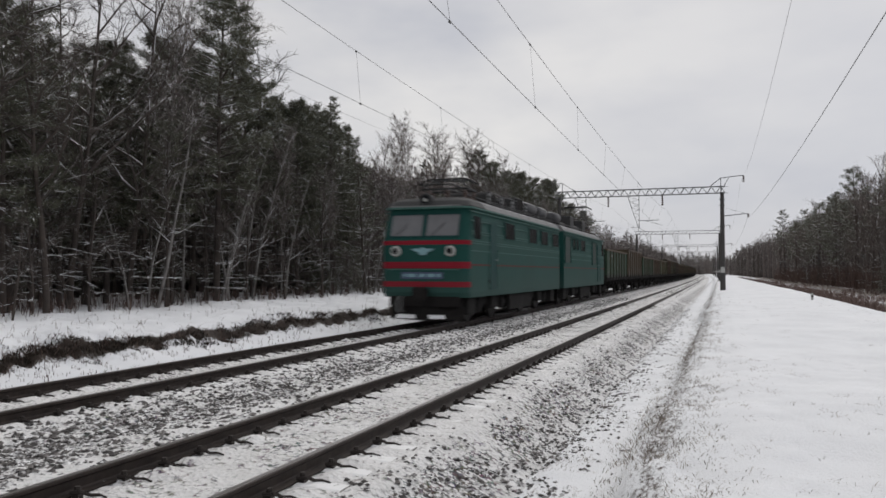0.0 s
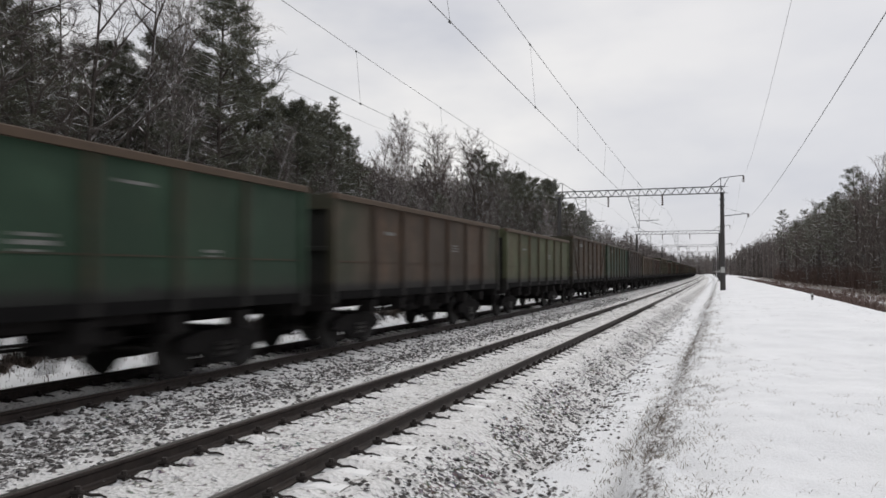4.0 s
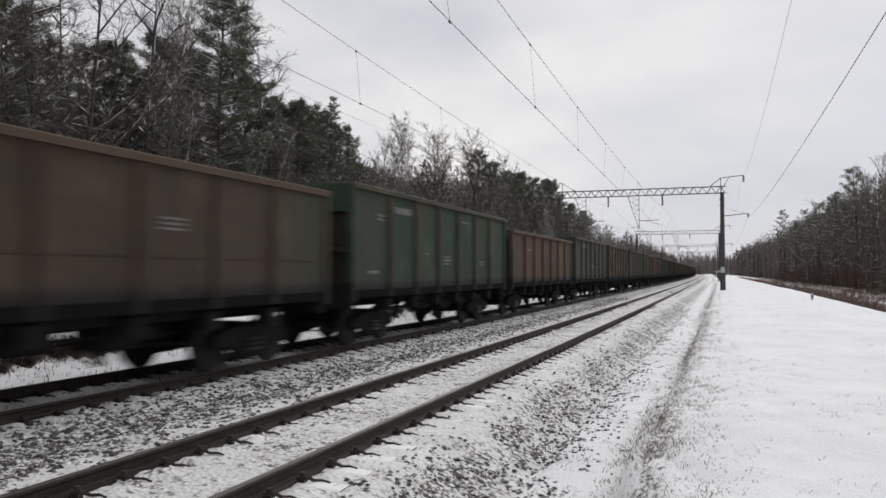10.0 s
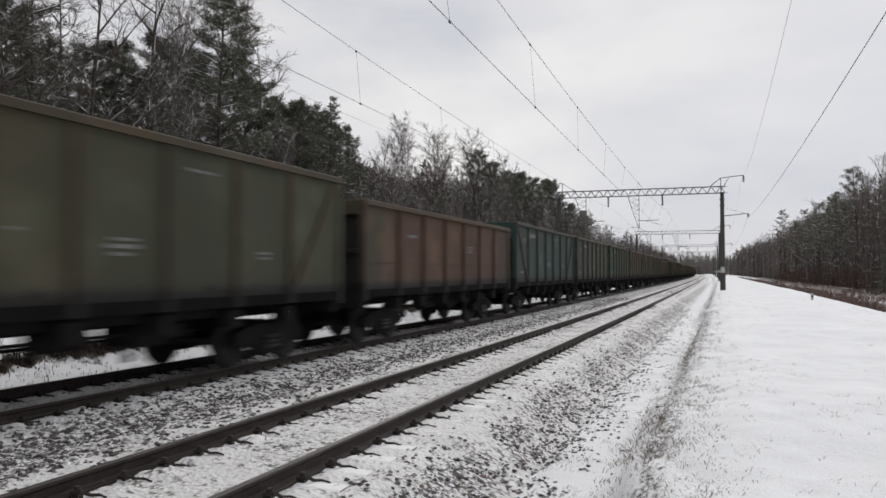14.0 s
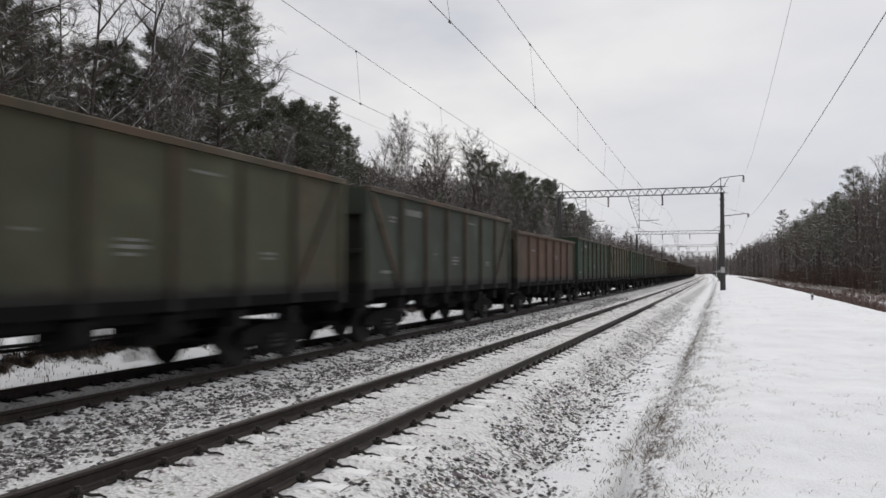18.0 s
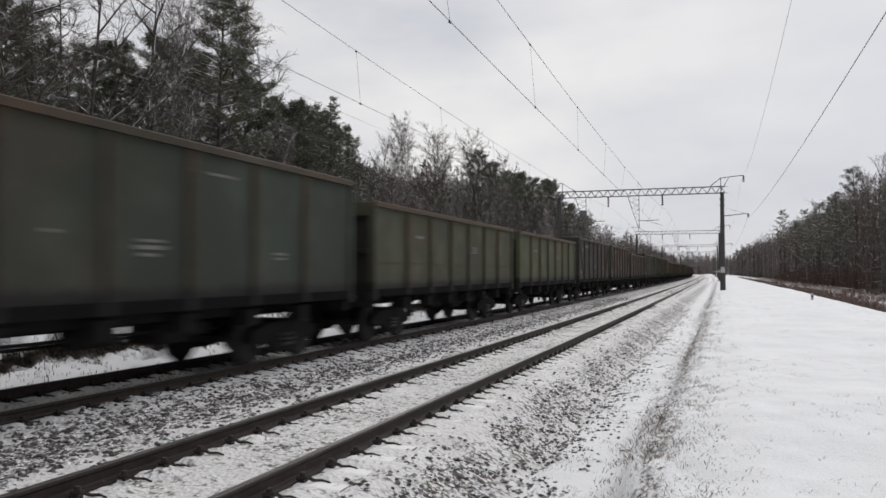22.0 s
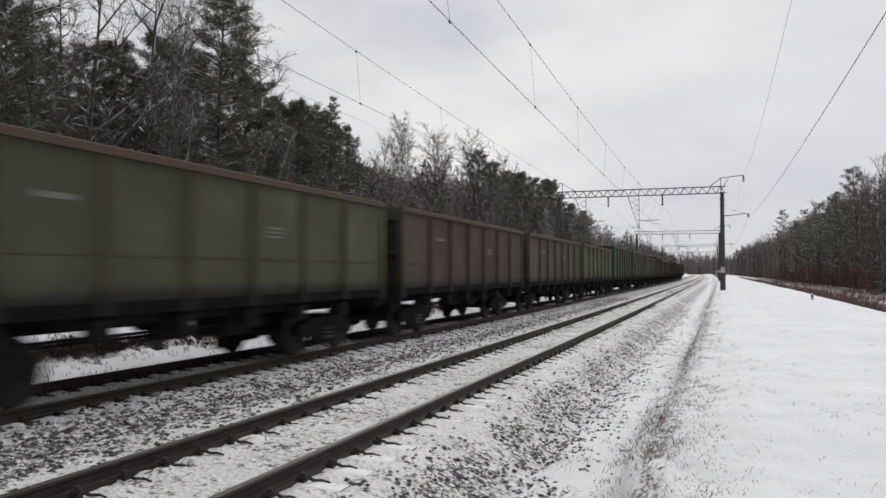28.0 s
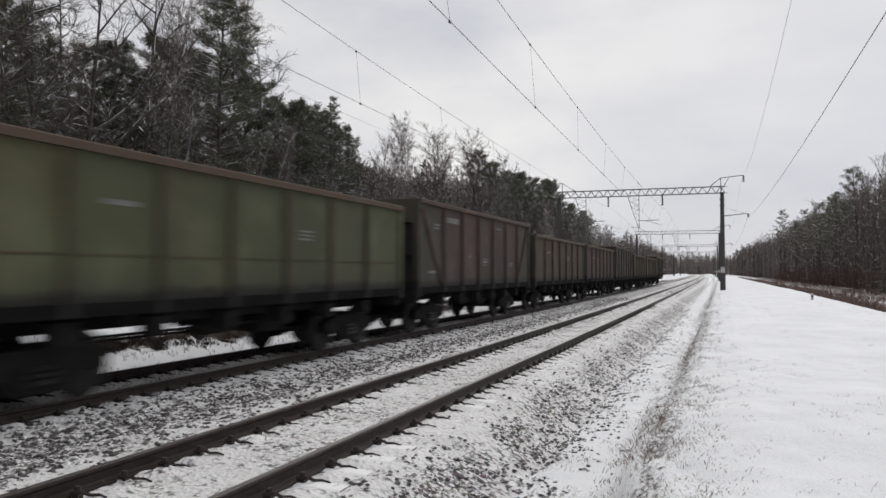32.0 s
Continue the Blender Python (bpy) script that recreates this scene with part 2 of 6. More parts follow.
def needle_material():
    m = Mat("needles", 0.75)
    c = m.ramp(m.island(), [(0.0, (0.052, 0.054, 0.038)), (0.6, (0.092, 0.094, 0.064)), (1.0, (0.145, 0.145, 0.102))])
    f = m.math("MULTIPLY", m.step(m.up(), 0.35, 0.75), m.step(m.noise(2.6, 4), 0.53, 0.61))
    return m.color(m.mix(f, c, SNOW)).m


def grass_material():
    m = Mat("dry_grass", 0.9)
    c = m.ramp(m.island(), [(0.0, (0.10, 0.082, 0.062)), (0.6, (0.22, 0.18, 0.145)), (1.0, (0.40, 0.35, 0.29))])
    return m.color(c).m


def brush_material():
    m = Mat("red_brush", 0.9)
    c = m.ramp(m.island(), [(0.0, (0.055, 0.036, 0.031)), (0.6, (0.115, 0.077, 0.065)), (1.0, (0.19, 0.14, 0.12))])
    f = m.math("MULTIPLY", m.step(m.up(), 0.3, 0.7), m.step(m.noise(1.1, 4), 0.6, 0.68))
    return m.color(m.mix(f, c, SNOW)).m


M_NEEDLE = needle_material()
M_GRASS = grass_material()
M_BRUSH = brush_material()
M_TWIG_BROWN = snowy("brown_twig", (0.19, 0.155, 0.14), (0.10, 0.08, 0.072), cover=0.63, lo=0.3, hi=0.7, scale=0.9)
M_TWIG_DARK = snowy("dark_twig", (0.095, 0.078, 0.068), (0.045, 0.037, 0.033), cover=0.55, lo=0.2, hi=0.55, scale=2.0)
M_POST = plain("post_white", (0.5, 0.5, 0.48), (0.3, 0.3, 0.28), 0.8, scale=3)
M_SOD = plain("dark_sod", (0.05, 0.04, 0.03), (0.02, 0.016, 0.013), 0.95, scale=2)


# ---- mesh building ----
class Shape:
    """Collects the faces of one mesh."""

    def __init__(self):
        self.v, self.f = [], []

    def face(self, *pts):
        k = len(self.v)
        self.v += [tuple(p) for p in pts]
        self.f.append(tuple(range(k, k + len(pts))))
        return self

    def box(self, x0, x1, y0, y1, z0, z1, bevel=0.0):
        if bevel:
            return self.slab([(x0, y0), (x1, y0), (x1, y1), (x0, y1)], z0, z1, bevel)
        k = len(self.v)
        self.v += [(x0, y0, z0), (x1, y0, z0), (x1, y1, z0), (x0, y1, z0), (x0, y0, z1), (x1, y0, z1), (x1, y1, z1), (x0, y1, z1)]
        self.f += [tuple(k + i for i in q) for q in ((3, 2, 1, 0), (4, 5, 6, 7), (0, 1, 5, 4), (1, 2, 6, 5), (2, 3, 7, 6), (3, 0, 4, 7))]
        return self

    def slab(self, outline, z0, z1, bevel):
        """A plate with its upper rim bevelled."""
        cx = sum(p[0] for p in outline) / len(outline)
        cy = sum(p[1] for p in outline) / len(outline)
        ins = [(p[0] - math.copysign(min(bevel, abs(p[0] - cx)), p[0] - cx), p[1] - math.copysign(min(bevel, abs(p[1] - cy)), p[1] - cy)) for p in outline]
        return self.loft([[(*p, z0) for p in outline], [(*p, z1 - bevel) for p in outline], [(*p, z1) for p in ins]])

    def loft(self, rings, caps=True, closed=True):
        k, n = len(self.v), len(rings[0])
        for r in rings:
            self.v += [tuple(p) for p in r]
        for i in range(len(rings) - 1):
            for j in range(n if closed else n - 1):
                a, b = k + i * n + j, k + i * n + (j + 1) % n
                self.f.append((a, b, b + n, a + n))
        if caps:
            self.f.append(tuple(range(k + n - 1, k - 1, -1)))
            self.f.append(tuple(range(k + (len(rings) - 1) * n, k + len(rings) * n)))
        return self

    def along_y(self, section, y0, y1):
        """A section of (x, z) points, counter-clockwise seen from -y, drawn along y."""
        return self.loft([[(x, y0, z) for x, z in section], [(x, y1, z) for x, z in section]])

    def tube(self, a, b, r0, r1=None, n=6, caps=True):
        a, b = Vector(a), Vector(b)
        r1 = r0 if r1 is None else r1
        d = (b - a).normalized()
        u = d.orthogonal().normalized()
        w = d.cross(u)
        ring = [(math.cos(2 * math.pi * i / n), math.sin(2 * math.pi * i / n)) for i in range(n)]
        return self.loft([[a + r0 * (c * u + s * w) for c, s in ring], [b + r1 * (c * u + s * w) for c, s in ring]], caps)

    def pipe(self, pts, r, n=6):
        for a, b in zip(pts, pts[1:]):
            self.tube(a, b, r, r, n)
        return self

    def turned(self, a, b, profile, n=16):
        """A body of revolution from a to b; profile: (share of the way, radius)."""
        a, b = Vector(a), Vector(b)
        d = (b - a).normalized()
        u = d.orthogonal().normalized()
        w = d.cross(u)
        return self.loft([[a + t * (b - a) + r * (math.cos(2 * math.pi * i / n) * u + math.sin(2 * math.pi * i / n) * w) for i in range(n)] for t, r in profile])

    def mesh(self, name, material, smooth=False):
        me = bpy.data.meshes.new(name)
        me.from_pydata(self.v, [], self.f)
        me.materials.append(material)
        if smooth:
            me.polygons.foreach_set("use_smooth", [True] * len(self.f))
        me.update()
        return me


def part(name, shape, material, parent=None, label="", at=None, smooth=False):
    """Links a shape as one mesh object under a thing or a part."""
    me = shape if isinstance(shape, bpy.types.Mesh) else shape.mesh(name, material, smooth)
    ob = new(name, me)
    if at is not None:
        ob.matrix_basis = at if isinstance(at, Matrix) else Matrix.Translation(at)
    if parent:
        ob.parent = parent
    if label:
        tagged(ob, label)
    return ob


def thing(name, label, category, group="", kind="", at=(0, 0, 0)):
    ob = new(name)
    ob.location = at
    return tagged(ob, label, category, group, kind)


def grid_mesh(name, xs, ys, height, material):
    """A sheet over the grid, with height(x, y) as arrays."""
    X, Y = np.meshgrid(np.array(xs), np.array(ys))
    Z = height(X, Y)
    nx, ny = len(xs), len(ys)
    v = np.stack([X + np.vectorize(bend)(Y), Y, Z], -1).reshape(-1, 3)
    i = (np.arange(ny - 1)[:, None] * nx + np.arange(nx - 1)[None]).reshape(-1)
    f = np.stack([i, i + 1, i + nx + 1, i + nx], -1)
    me = bpy.data.meshes.new(name)
    me.from_pydata(v.tolist(), [], f.tolist())
    me.materials.append(material)
    me.polygons.foreach_set("use_smooth", [True] * len(f))
    me.update()
    return me

# ---- ground ----
rng = np.random.default_rng(4)


NOISE_GRIDS = {}


def value_noise(X, Y, scale, seed):
    g = NOISE_GRIDS.setdefault(seed, np.random.default_rng(seed).random((257, 257))) if seed not in NOISE_GRIDS else NOISE_GRIDS[seed]
    x, y = X / scale, Y / scale
    xi, yi = np.floor(x).astype(int), np.floor(y).astype(int)
    a, b = x - xi, y - yi
    a, b = a * a * (3 - 2 * a), b * b * (3 - 2 * b)
    p = lambda i, j: g[i % 256, j % 256]
    return (p(xi, yi) * (1 - a) + p(xi + 1, yi) * a) * (1 - b) + (p(xi, yi + 1) * (1 - a) + p(xi + 1, yi + 1) * a) * b - 0.5


GROUND_X = (-1500, -60, -21, -14.0, -13.55, -13.05, -12.5, -11.6, -2.6, -2.1, -1.9, -1.15, -0.92, -0.76, -0.4, 0.3, 5.2, 6.4, 9, 14, 60, 1500)
GROUND_Z = (0.5, 0.5, 0.36, 0.30, 0.22, -0.14, -0.28, -0.75, -0.8, -0.62, -0.53, -0.49, -0.40, -0.12, 0.12, 0.22, 0.25, 0.12, -0.6, -0.75, -0.7, -0.6)


def ground_height(X, Y):
    wander = 0.4 * value_noise(X * 0, Y, 2.6, 8) + 0.1 * value_noise(X * 0, Y, 0.8, 9)
    z = np.interp(X + wander * (np.exp(-((X + 0.8) / 0.5) ** 2) + np.exp(-((X + 13.3) / 0.6) ** 2)), GROUND_X, GROUND_Z)
    near = np.clip(1.5 - np.abs(X) / 60, 0.1, 1)
    z = z + 0.10 * value_noise(X, Y, 3.1, 1) * near + 0.05 * value_noise(X, Y, 0.9, 2) * near + 0.042 * value_noise(X, Y, 0.28, 3) * near
    lumps = np.clip((-13.4 - X) / 0.4, 0, 1) * np.clip((X + 21) / 1.0, 0, 1)
    z = z + lumps * (0.2 * value_noise(X, Y, 0.9, 21) + 0.17 * value_noise(X, Y, 0.42, 22) + 0.09 * value_noise(X, Y, 0.2, 23))
    rough = np.exp(-((X + 0.65) / 0.4) ** 2) + np.exp(-((X + 13.2) / 0.6) ** 2)
    z = z + np.exp(-((X + 13.3) / 0.5) ** 2) * (0.14 * value_noise(X, Y, 0.45, 24) + 0.2 * value_noise(X, Y, 0.22, 25))
    return z + rough * (0.15 * value_noise(X, Y * 0.35, 0.3, 5) + 0.1 * value_noise(X, Y * 0.5, 0.12, 6))


def steps(*spans):
    out = []
    for a, b, s in spans:
        out += list(np.arange(a, b, s))
    return out + [spans[-1][1]]


gx = steps((-1500, -200, 260), (-200, -60, 20), (-60, -24, 3), (-24, -21, 0.4), (-21, -14.2, 0.16), (-14.2, -12.4, 0.08), (-12.4, -3, 0.8), (-3, 2, 0.07), (2, 8, 0.16), (8, 20, 0.6), (20, 60, 5), (60, 200, 20), (200, 1500, 260))
gy = steps((-150, -10, 20), (-10, 2.5, 1.2), (2.5, 16, 0.09), (16, 40, 0.25), (40, 90, 0.8), (90, 300, 6), (300, 1500, 60))
ground = new("ground", grid_mesh("ground", gx, gy, ground_height, M_GROUND))
tagged(ground, "snow-covered ground with dry grass showing through", "ground", kind="structure")

BED_X = (-12.6, -11.5, -10.95, -7.8, -7.3, -6.3, -3.05, -2.0)
BED_Z = (-0.75, -0.24, -0.185, -0.185, -0.25, -0.185, -0.185, -0.72)


def bed_height(X, Y):
    z = np.interp(X, BED_X, BED_Z)
    # snow heaped between the fastenings beside each rail
    phase = np.clip(0.35 - np.cos(2 * math.pi * (Y + 8.0) / 0.545), 0, 1)
    for axis in (AXIS_NEAR, AXIS_FAR):
        for side in (-RAIL_HALF, RAIL_HALF):
            off = np.abs(X - axis - side)
            z = z + 0.06 * phase * np.exp(-((off - 0.25) / 0.13) ** 2) * (0.8 + 0.8 * value_noise(X, Y, 0.5, 17))
    z = z + 0.035 * value_noise(X, Y, 0.5, 11) + 0.03 * value_noise(X, Y, 0.12, 12) + 0.03 * value_noise(X, Y, 0.06, 14)
    return z


bx = steps((-12.6, -8.2, 0.12), (-8.2, -2.0, 0.06))
by = steps((-60, 3, 4), (3, 22, 0.07), (22, 45, 0.2), (45, 120, 1.0), (120, 400, 8), (400, 1200, 40))
bed = new("ballast_bed", grid_mesh("ballast_bed", bx, by, bed_height, M_BALLAST))
tagged(bed, "crushed stone track bed dusted with snow", "ballast", kind="structure")


def scatter_stones(name, count, spread, label, big=0.05):
    """Loose stones as one mesh: squashed irregular octahedra and cubes."""
    base = np.array([(1, 0, 0), (0, 1, 0), (-1, 0, 0), (0, -1, 0), (0.1, 0.1, 0.5), (0, 0, -0.6)], float)
    tri = np.array([(0, 1, 4), (1, 2, 4), (2, 3, 4), (3, 0, 4), (1, 0, 5), (2, 1, 5), (3, 2, 5), (0, 3, 5)])
    P = spread(count)
    size = rng.uniform(0.36 * big, big, count)
    V = base[None] * (1 + 0.5 * (rng.random((count, 6, 3)) - 0.5)) + 0.25 * (rng.random((count, 6, 3)) - 0.5)
    a = rng.uniform(0, 6.28, count)
    c, s = np.cos(a)[:, None], np.sin(a)[:, None]
    V = np.stack([V[..., 0] * c - V[..., 1] * s, V[..., 0] * s + V[..., 1] * c, V[..., 2]], -1) * size[:, None, None]
    V += P[:, None]
    F = tri[None] + 6 * np.arange(count)[:, None, None]
    me = bpy.data.meshes.new(name)
    me.from_pydata(V.reshape(-1, 3).tolist(), [], F.reshape(-1, 3).tolist())
    me.materials.append(M_STONE)
    return tagged(new(name, me), label, "ballast", kind="stuff")


def along(count, y0, y1):
    """Places along the line, thinning with the distance."""
    return y0 * (y1 / y0) ** rng.random(count)


def bed_spread(lo, hi, y0, y1, patch):
    def spread(n):
        y = along(n * 3, y0, y1)
        x = rng.normal((lo + hi) / 2, (hi - lo) / 3.2, n * 3)
        keep = np.where(0.7 * value_noise(x, y, 0.6, 31) + value_noise(x, y, 0.2, 32) > patch)[0][:n]
        keep = np.resize(keep, n)
        x, y = x[keep], y[keep]
        z = np.maximum(bed_height(x, y), np.where(x > -2.15, ground_height(x, y), -9.0)) + rng.uniform(-0.006, 0.014, n)
        return np.stack([x + np.vectorize(bend)(y), y, z], -1)
    return spread


scatter_stones("loose_ballast", 8600, bed_spread(-8.15, -6.2, 5, 60, -0.42), "dark crushed stones lying between the two tracks", 0.055)
scatter_stones("shoulder_ballast", 4200, bed_spread(-3.0, -1.6, 4.0, 50, -0.1), "dark crushed stones on the snowy ballast shoulder", 0.044)



def stone_mesh(k):
    """A broken stone: two uneven rings of corners and a flat top."""
    s, r = Shape(), random.Random(90 + k)
    n = 5 + k % 3
    rings = []
    for z, w in ((-0.5, 0.7), (0.0, 1.0), (0.42, 0.6)):
        rings.append([(w * r.uniform(0.75, 1.15) * math.cos(6.283 * i / n), w * r.uniform(0.7, 1.05) * math.sin(6.283 * i / n), z + r.uniform(-0.12, 0.12)) for i in range(n)])
    return s.loft(rings).mesh("stone", M_STONE)


# the stones nearest to the camera's stand, one by one
STONES = [stone_mesh(k) for k in range(6)]
for k_ in range(170):
    x_, y_ = float(rng.normal(-2.35, 0.36)), float(4.2 + 2.6 * rng.random())
    z_ = float(max(bed_height(np.array([x_]), np.array([y_]))[0], ground_height(np.array([x_]), np.array([y_]))[0]))
    st = part("stone", STONES[k_ % 6], None, bed, at=pose(x_, y_, z_, rng.uniform(-15, 15), rng.uniform(-15, 15), rng.uniform(0, 360)))
    d_ = float(rng.uniform(0.02, 0.045))
    st.scale = (d_, d_, d_)

# ---- tracks ----
RAIL_SECTION = [(-0.075, -0.18), (0.075, -0.18), (0.075, -0.165), (0.02, -0.15), (0.012, -0.13), (0.012, -0.055), (0.0365, -0.035), (0.0365, -0.006), (0.030, 0.0), (-0.030, 0.0), (-0.0365, -0.006), (-0.0365, -0.035), (-0.012, -0.055), (-0.012, -0.13), (-0.02, -0.15), (-0.075, -0.165)]
RAIL_Y = [-80, 20] + list(range(30, 130, 10)) + list(range(150, 700, 50)) + [800, 1000]


def rail(parent, x):
    r = part("rail", Shape().loft([[(x + bend(y) + px, y, pz) for px, pz in RAIL_SECTION] for y in RAIL_Y]), M_RAIL, parent)
    s = Shape()
    s.loft([[(x + bend(y) - 0.028, y, 0.0005), (x + bend(y) + 0.028, y, 0.0005), (x + bend(y) + 0.028, y, 0.0025), (x + bend(y) - 0.028, y, 0.0025)] for y in RAIL_Y])
    part("running_face", s, M_RAIL_TOP, r, "polished running face of the rail")
    return r


def sleeper_mesh():
    s = Shape()
    w0, w1 = 0.15, 0.11
    rings = []
    for x, z in ((-1.35, -0.19), (-0.85, -0.178), (-0.5, -0.215), (0.5, -0.215), (0.85, -0.178), (1.35, -0.19)):
        rings.append([(x, -w0, -0.4), (x, w0, -0.4), (x, w1 + 0.01, z - 0.015), (x, w1 - 0.02, z), (x, 0.02 - w1, z), (x, -w1 - 0.01, z - 0.015)])
    return s.loft(rings).mesh("sleeper", M_SLEEPER)


def clip_mesh():
    """A rail fastening: foot plate, bolt and bent spring rod, pointing to +x; the rod's long end doubles as the
    sleeper's shadow line.
    """
    s = Shape()
    s.box(-0.07, 0.03, -0.03, 0.03, -0.19, -0.155, 0.012)
    s.turned((-0.005, 0, -0.16), (-0.005, 0, -0.085), [(0, 0.018), (0.45, 0.018), (0.5, 0.03), (1, 0.026)], 6)
    way = [(-0.05, -0.03, -0.14), (0.045, -0.028, -0.125), (0.075, 0.0, -0.135), (0.085, 0.05, -0.165), (0.15, 0.095, -0.168), (0.25, 0.07, -0.178)]
    for (a, b), r in zip(zip(way, way[1:]), (0.02, 0.02, 0.018, 0.015, 0.011)):
        s.tube(a, b, r, r * 0.9, 5)
    return s.mesh("clip", M_CLIP)


SLEEPER, CLIP = sleeper_mesh(), clip_mesh()
PITCH_SLEEPER = 0.545


def track(name, axis, label):
    t = thing(name, label, "railway track", "tracks of the line", "structure")
    rail(t, axis - RAIL_HALF), rail(t, axis + RAIL_HALF)
    y, k = -8.0, 0
    far = Shape()
    while y < 230:
        x, z = axis + bend(y), rng.uniform(-0.012, 0.008)
        if 3.5 < y < 62:
            s = part("sleeper", SLEEPER, None, t, at=pose(x, y, z, 0, 0, rng.uniform(-0.5, 0.5)))
            if y < 45:
                for px, turn in ((-0.91, 180), (-0.684, 0), (0.684, 180), (0.91, 0)):
                    part("clip", CLIP, None, s, at=pose(px, 0, -z, 0, 0, turn))
        else:
            far.box(x - 1.35, x + 1.35, y - 0.13, y + 0.13, -0.35, -0.17)
        y += PITCH_SLEEPER
    tagged(part("sleeper_row", far, M_SLEEPER, t), "snow-dusted concrete sleepers running into the distance", kind="stuff")
    return t


track("track_1", AXIS_NEAR, "straight railway track on snowy concrete sleepers")
track("track_2", AXIS_FAR, "railway track carrying the freight train")


# ---- overhead line ----
def lattice(s, a, b, w, n, r):
    """Zigzag lacing between two chords that are w apart in z (or by the vector w)."""
    a, b, w = Vector(a), Vector(b), Vector(w)
    s.tube(a, b, r, r, 4)
    s.tube(a + w, b + w, r, r, 4)
    for i in range(n):
        p, q, h = a.lerp(b, i / n), a.lerp(b, (i + 1) / n), a.lerp(b, (i + 0.5) / n)
        s.tube(p, h + w, r * 0.7, r * 0.7, 4)
        s.tube(h + w, q, r * 0.7, r * 0.7, 4)


def insulator(parent, top, length=0.7):
    s = Shape()
    x, y, z = top
    prof = [(0, 0.02)]
    n = 5
    for i in range(n):
        prof += [((i + 0.1) / n, 0.03), ((i + 0.3) / n, 0.11), ((i + 0.55) / n, 0.12), ((i + 0.75) / n, 0.035)]
    s.turned((x, y, z), (x, y, z - length), prof + [(1, 0.02)], 8)
    return part("insulator", s, M_GLAZE, parent, "string of brown glazed insulators")


def portal(y):
    bx_ = bend(y)
    g = thing("catenary_portal", "weathered lattice portal on concrete masts over both tracks", "catenary portal", "portals of the overhead line", at=(bx_, y, 0))
    xl, xr, zb = -14.2, 0.2, 8.62
    for x, top in ((xl, zb + 0.1), (xr, zb + 0.1)):
        part("mast", Shape().turned((x, 0, -0.8), (x, 0, top), [(0, 0.24), (1, 0.16)], 10), M_MAST, g, "dark concrete mast")
        part("mast_head", Shape().box(x - 0.24, x + 0.24, -0.24, 0.24, top, top + 0.1, 0.02), M_STEEL, g)
        if x == xr:
            for zc in (zb - 0.5, zb - 1.0, zb - 2.9, 2.2, 1.1):
                part("mast_band", Shape().turned((x, 0, zc), (x, 0, zc + 0.08), [(0, 0.235), (1, 0.235)], 10), M_STEEL, g)
            part("mast_sign", Shape().box(x - 0.16, x + 0.16, -0.27, -0.25, 1.75, 2.25), M_POST, g, "small pale mast plate")
    lace = Shape()
    for dy in (-0.22, 0.22):
        lattice(lace, (xl - 0.4, dy, zb + 0.12), (xr + 0.25, dy, zb + 0.12), (0, 0, 0.58), 20, 0.035)
    for i in range(15):
        x = xl + (xr - xl) * i / 14
        lace.tube((x, -0.22, zb + 0.12), (x + 0.5, 0.22, zb + 0.12), 0.02, 0.02, 4)
        lace.tube((x, -0.22, zb + 0.7), (x + 0.5, 0.22, zb + 0.7), 0.02, 0.02, 4)
    part("beam_truss", lace, M_GALV, g, "riveted lattice beam in grey paint")
    # hangers with their steady arms, and the suspension strings
    for axis in (AXIS_FAR, AXIS_NEAR):
        hx = axis - 2.55
        s = Shape()
        s.tube((hx - 0.75, 0, zb + 0.1), (hx + 0.2, 0, 5.75), 0.035, 0.03, 4)
        s.tube((hx + 0.25, 0, zb + 0.1), (hx + 0.27, 0, 5.75), 0.035, 0.03, 4)
        for i in range(6):
            za, zc = zb - i * 0.47, zb - (i + 1) * 0.47
            fa, fc = (zb - za) / 2.87, (zb - zc) / 2.87
            s.tube((hx - 0.75 + 0.95 * fa, 0, za), (hx + 0.25, 0, (za + zc) / 2), 0.018, 0.018, 4)
            s.tube((hx + 0.25, 0, (za + zc) / 2), (hx - 0.75 + 0.95 * fc, 0, zc), 0.018, 0.018, 4)
        part("hanger", s, M_GALV, g, "tapered lattice hanger")
        arm = Shape().tube((hx + 0.2, 0, 6.45), (hx + 2.0, 0, 6.5), 0.03, 0.03, 5)
        arm.tube((hx + 0.9, 0, 6.42), (hx + 2.3, 0, 6.02), 0.016, 0.016, 4)
        part("steady_arm", arm, M_GALV, g, "thin steel steady arm")
        insulator(g, (axis - 0.25, 0, zb + 0.1), 0.95)
    # brackets for the feeders
    arm = Shape().pipe([(xr - 1.1, 0, zb + 0.65), (xr - 0.1, 0, zb + 1.45), (xr + 1.75, 0, zb + 1.62)], 0.035, 5)
    arm.tube((xr - 0.1, 0, zb + 0.1), (xr - 0.1, 0, zb + 1.45), 0.03, 0.03, 5).tube((xr - 0.1, 0, zb + 0.3), (xr + 0.6, 0, zb + 1.5), 0.025, 0.025, 5)
    part("feeder_bracket", arm, M_STEEL, g, "raised pipe bracket for the upper wire")
    insulator(g, (xr + 1.75, 0, zb + 1.6), 0.6)
    arm = Shape().tube((xr, 0, zb - 1.9), (xr + 2.1, 0, zb - 1.72), 0.035, 0.03, 5).tube((xr, 0, zb - 1.1), (xr + 1.9, 0, zb - 1.72), 0.012, 0.012, 4)
    part("side_arm", arm, M_STEEL, g, "side arm for the lower wire")
    insulator(g, (xr + 2.1, 0, zb - 1.72), 0.35)
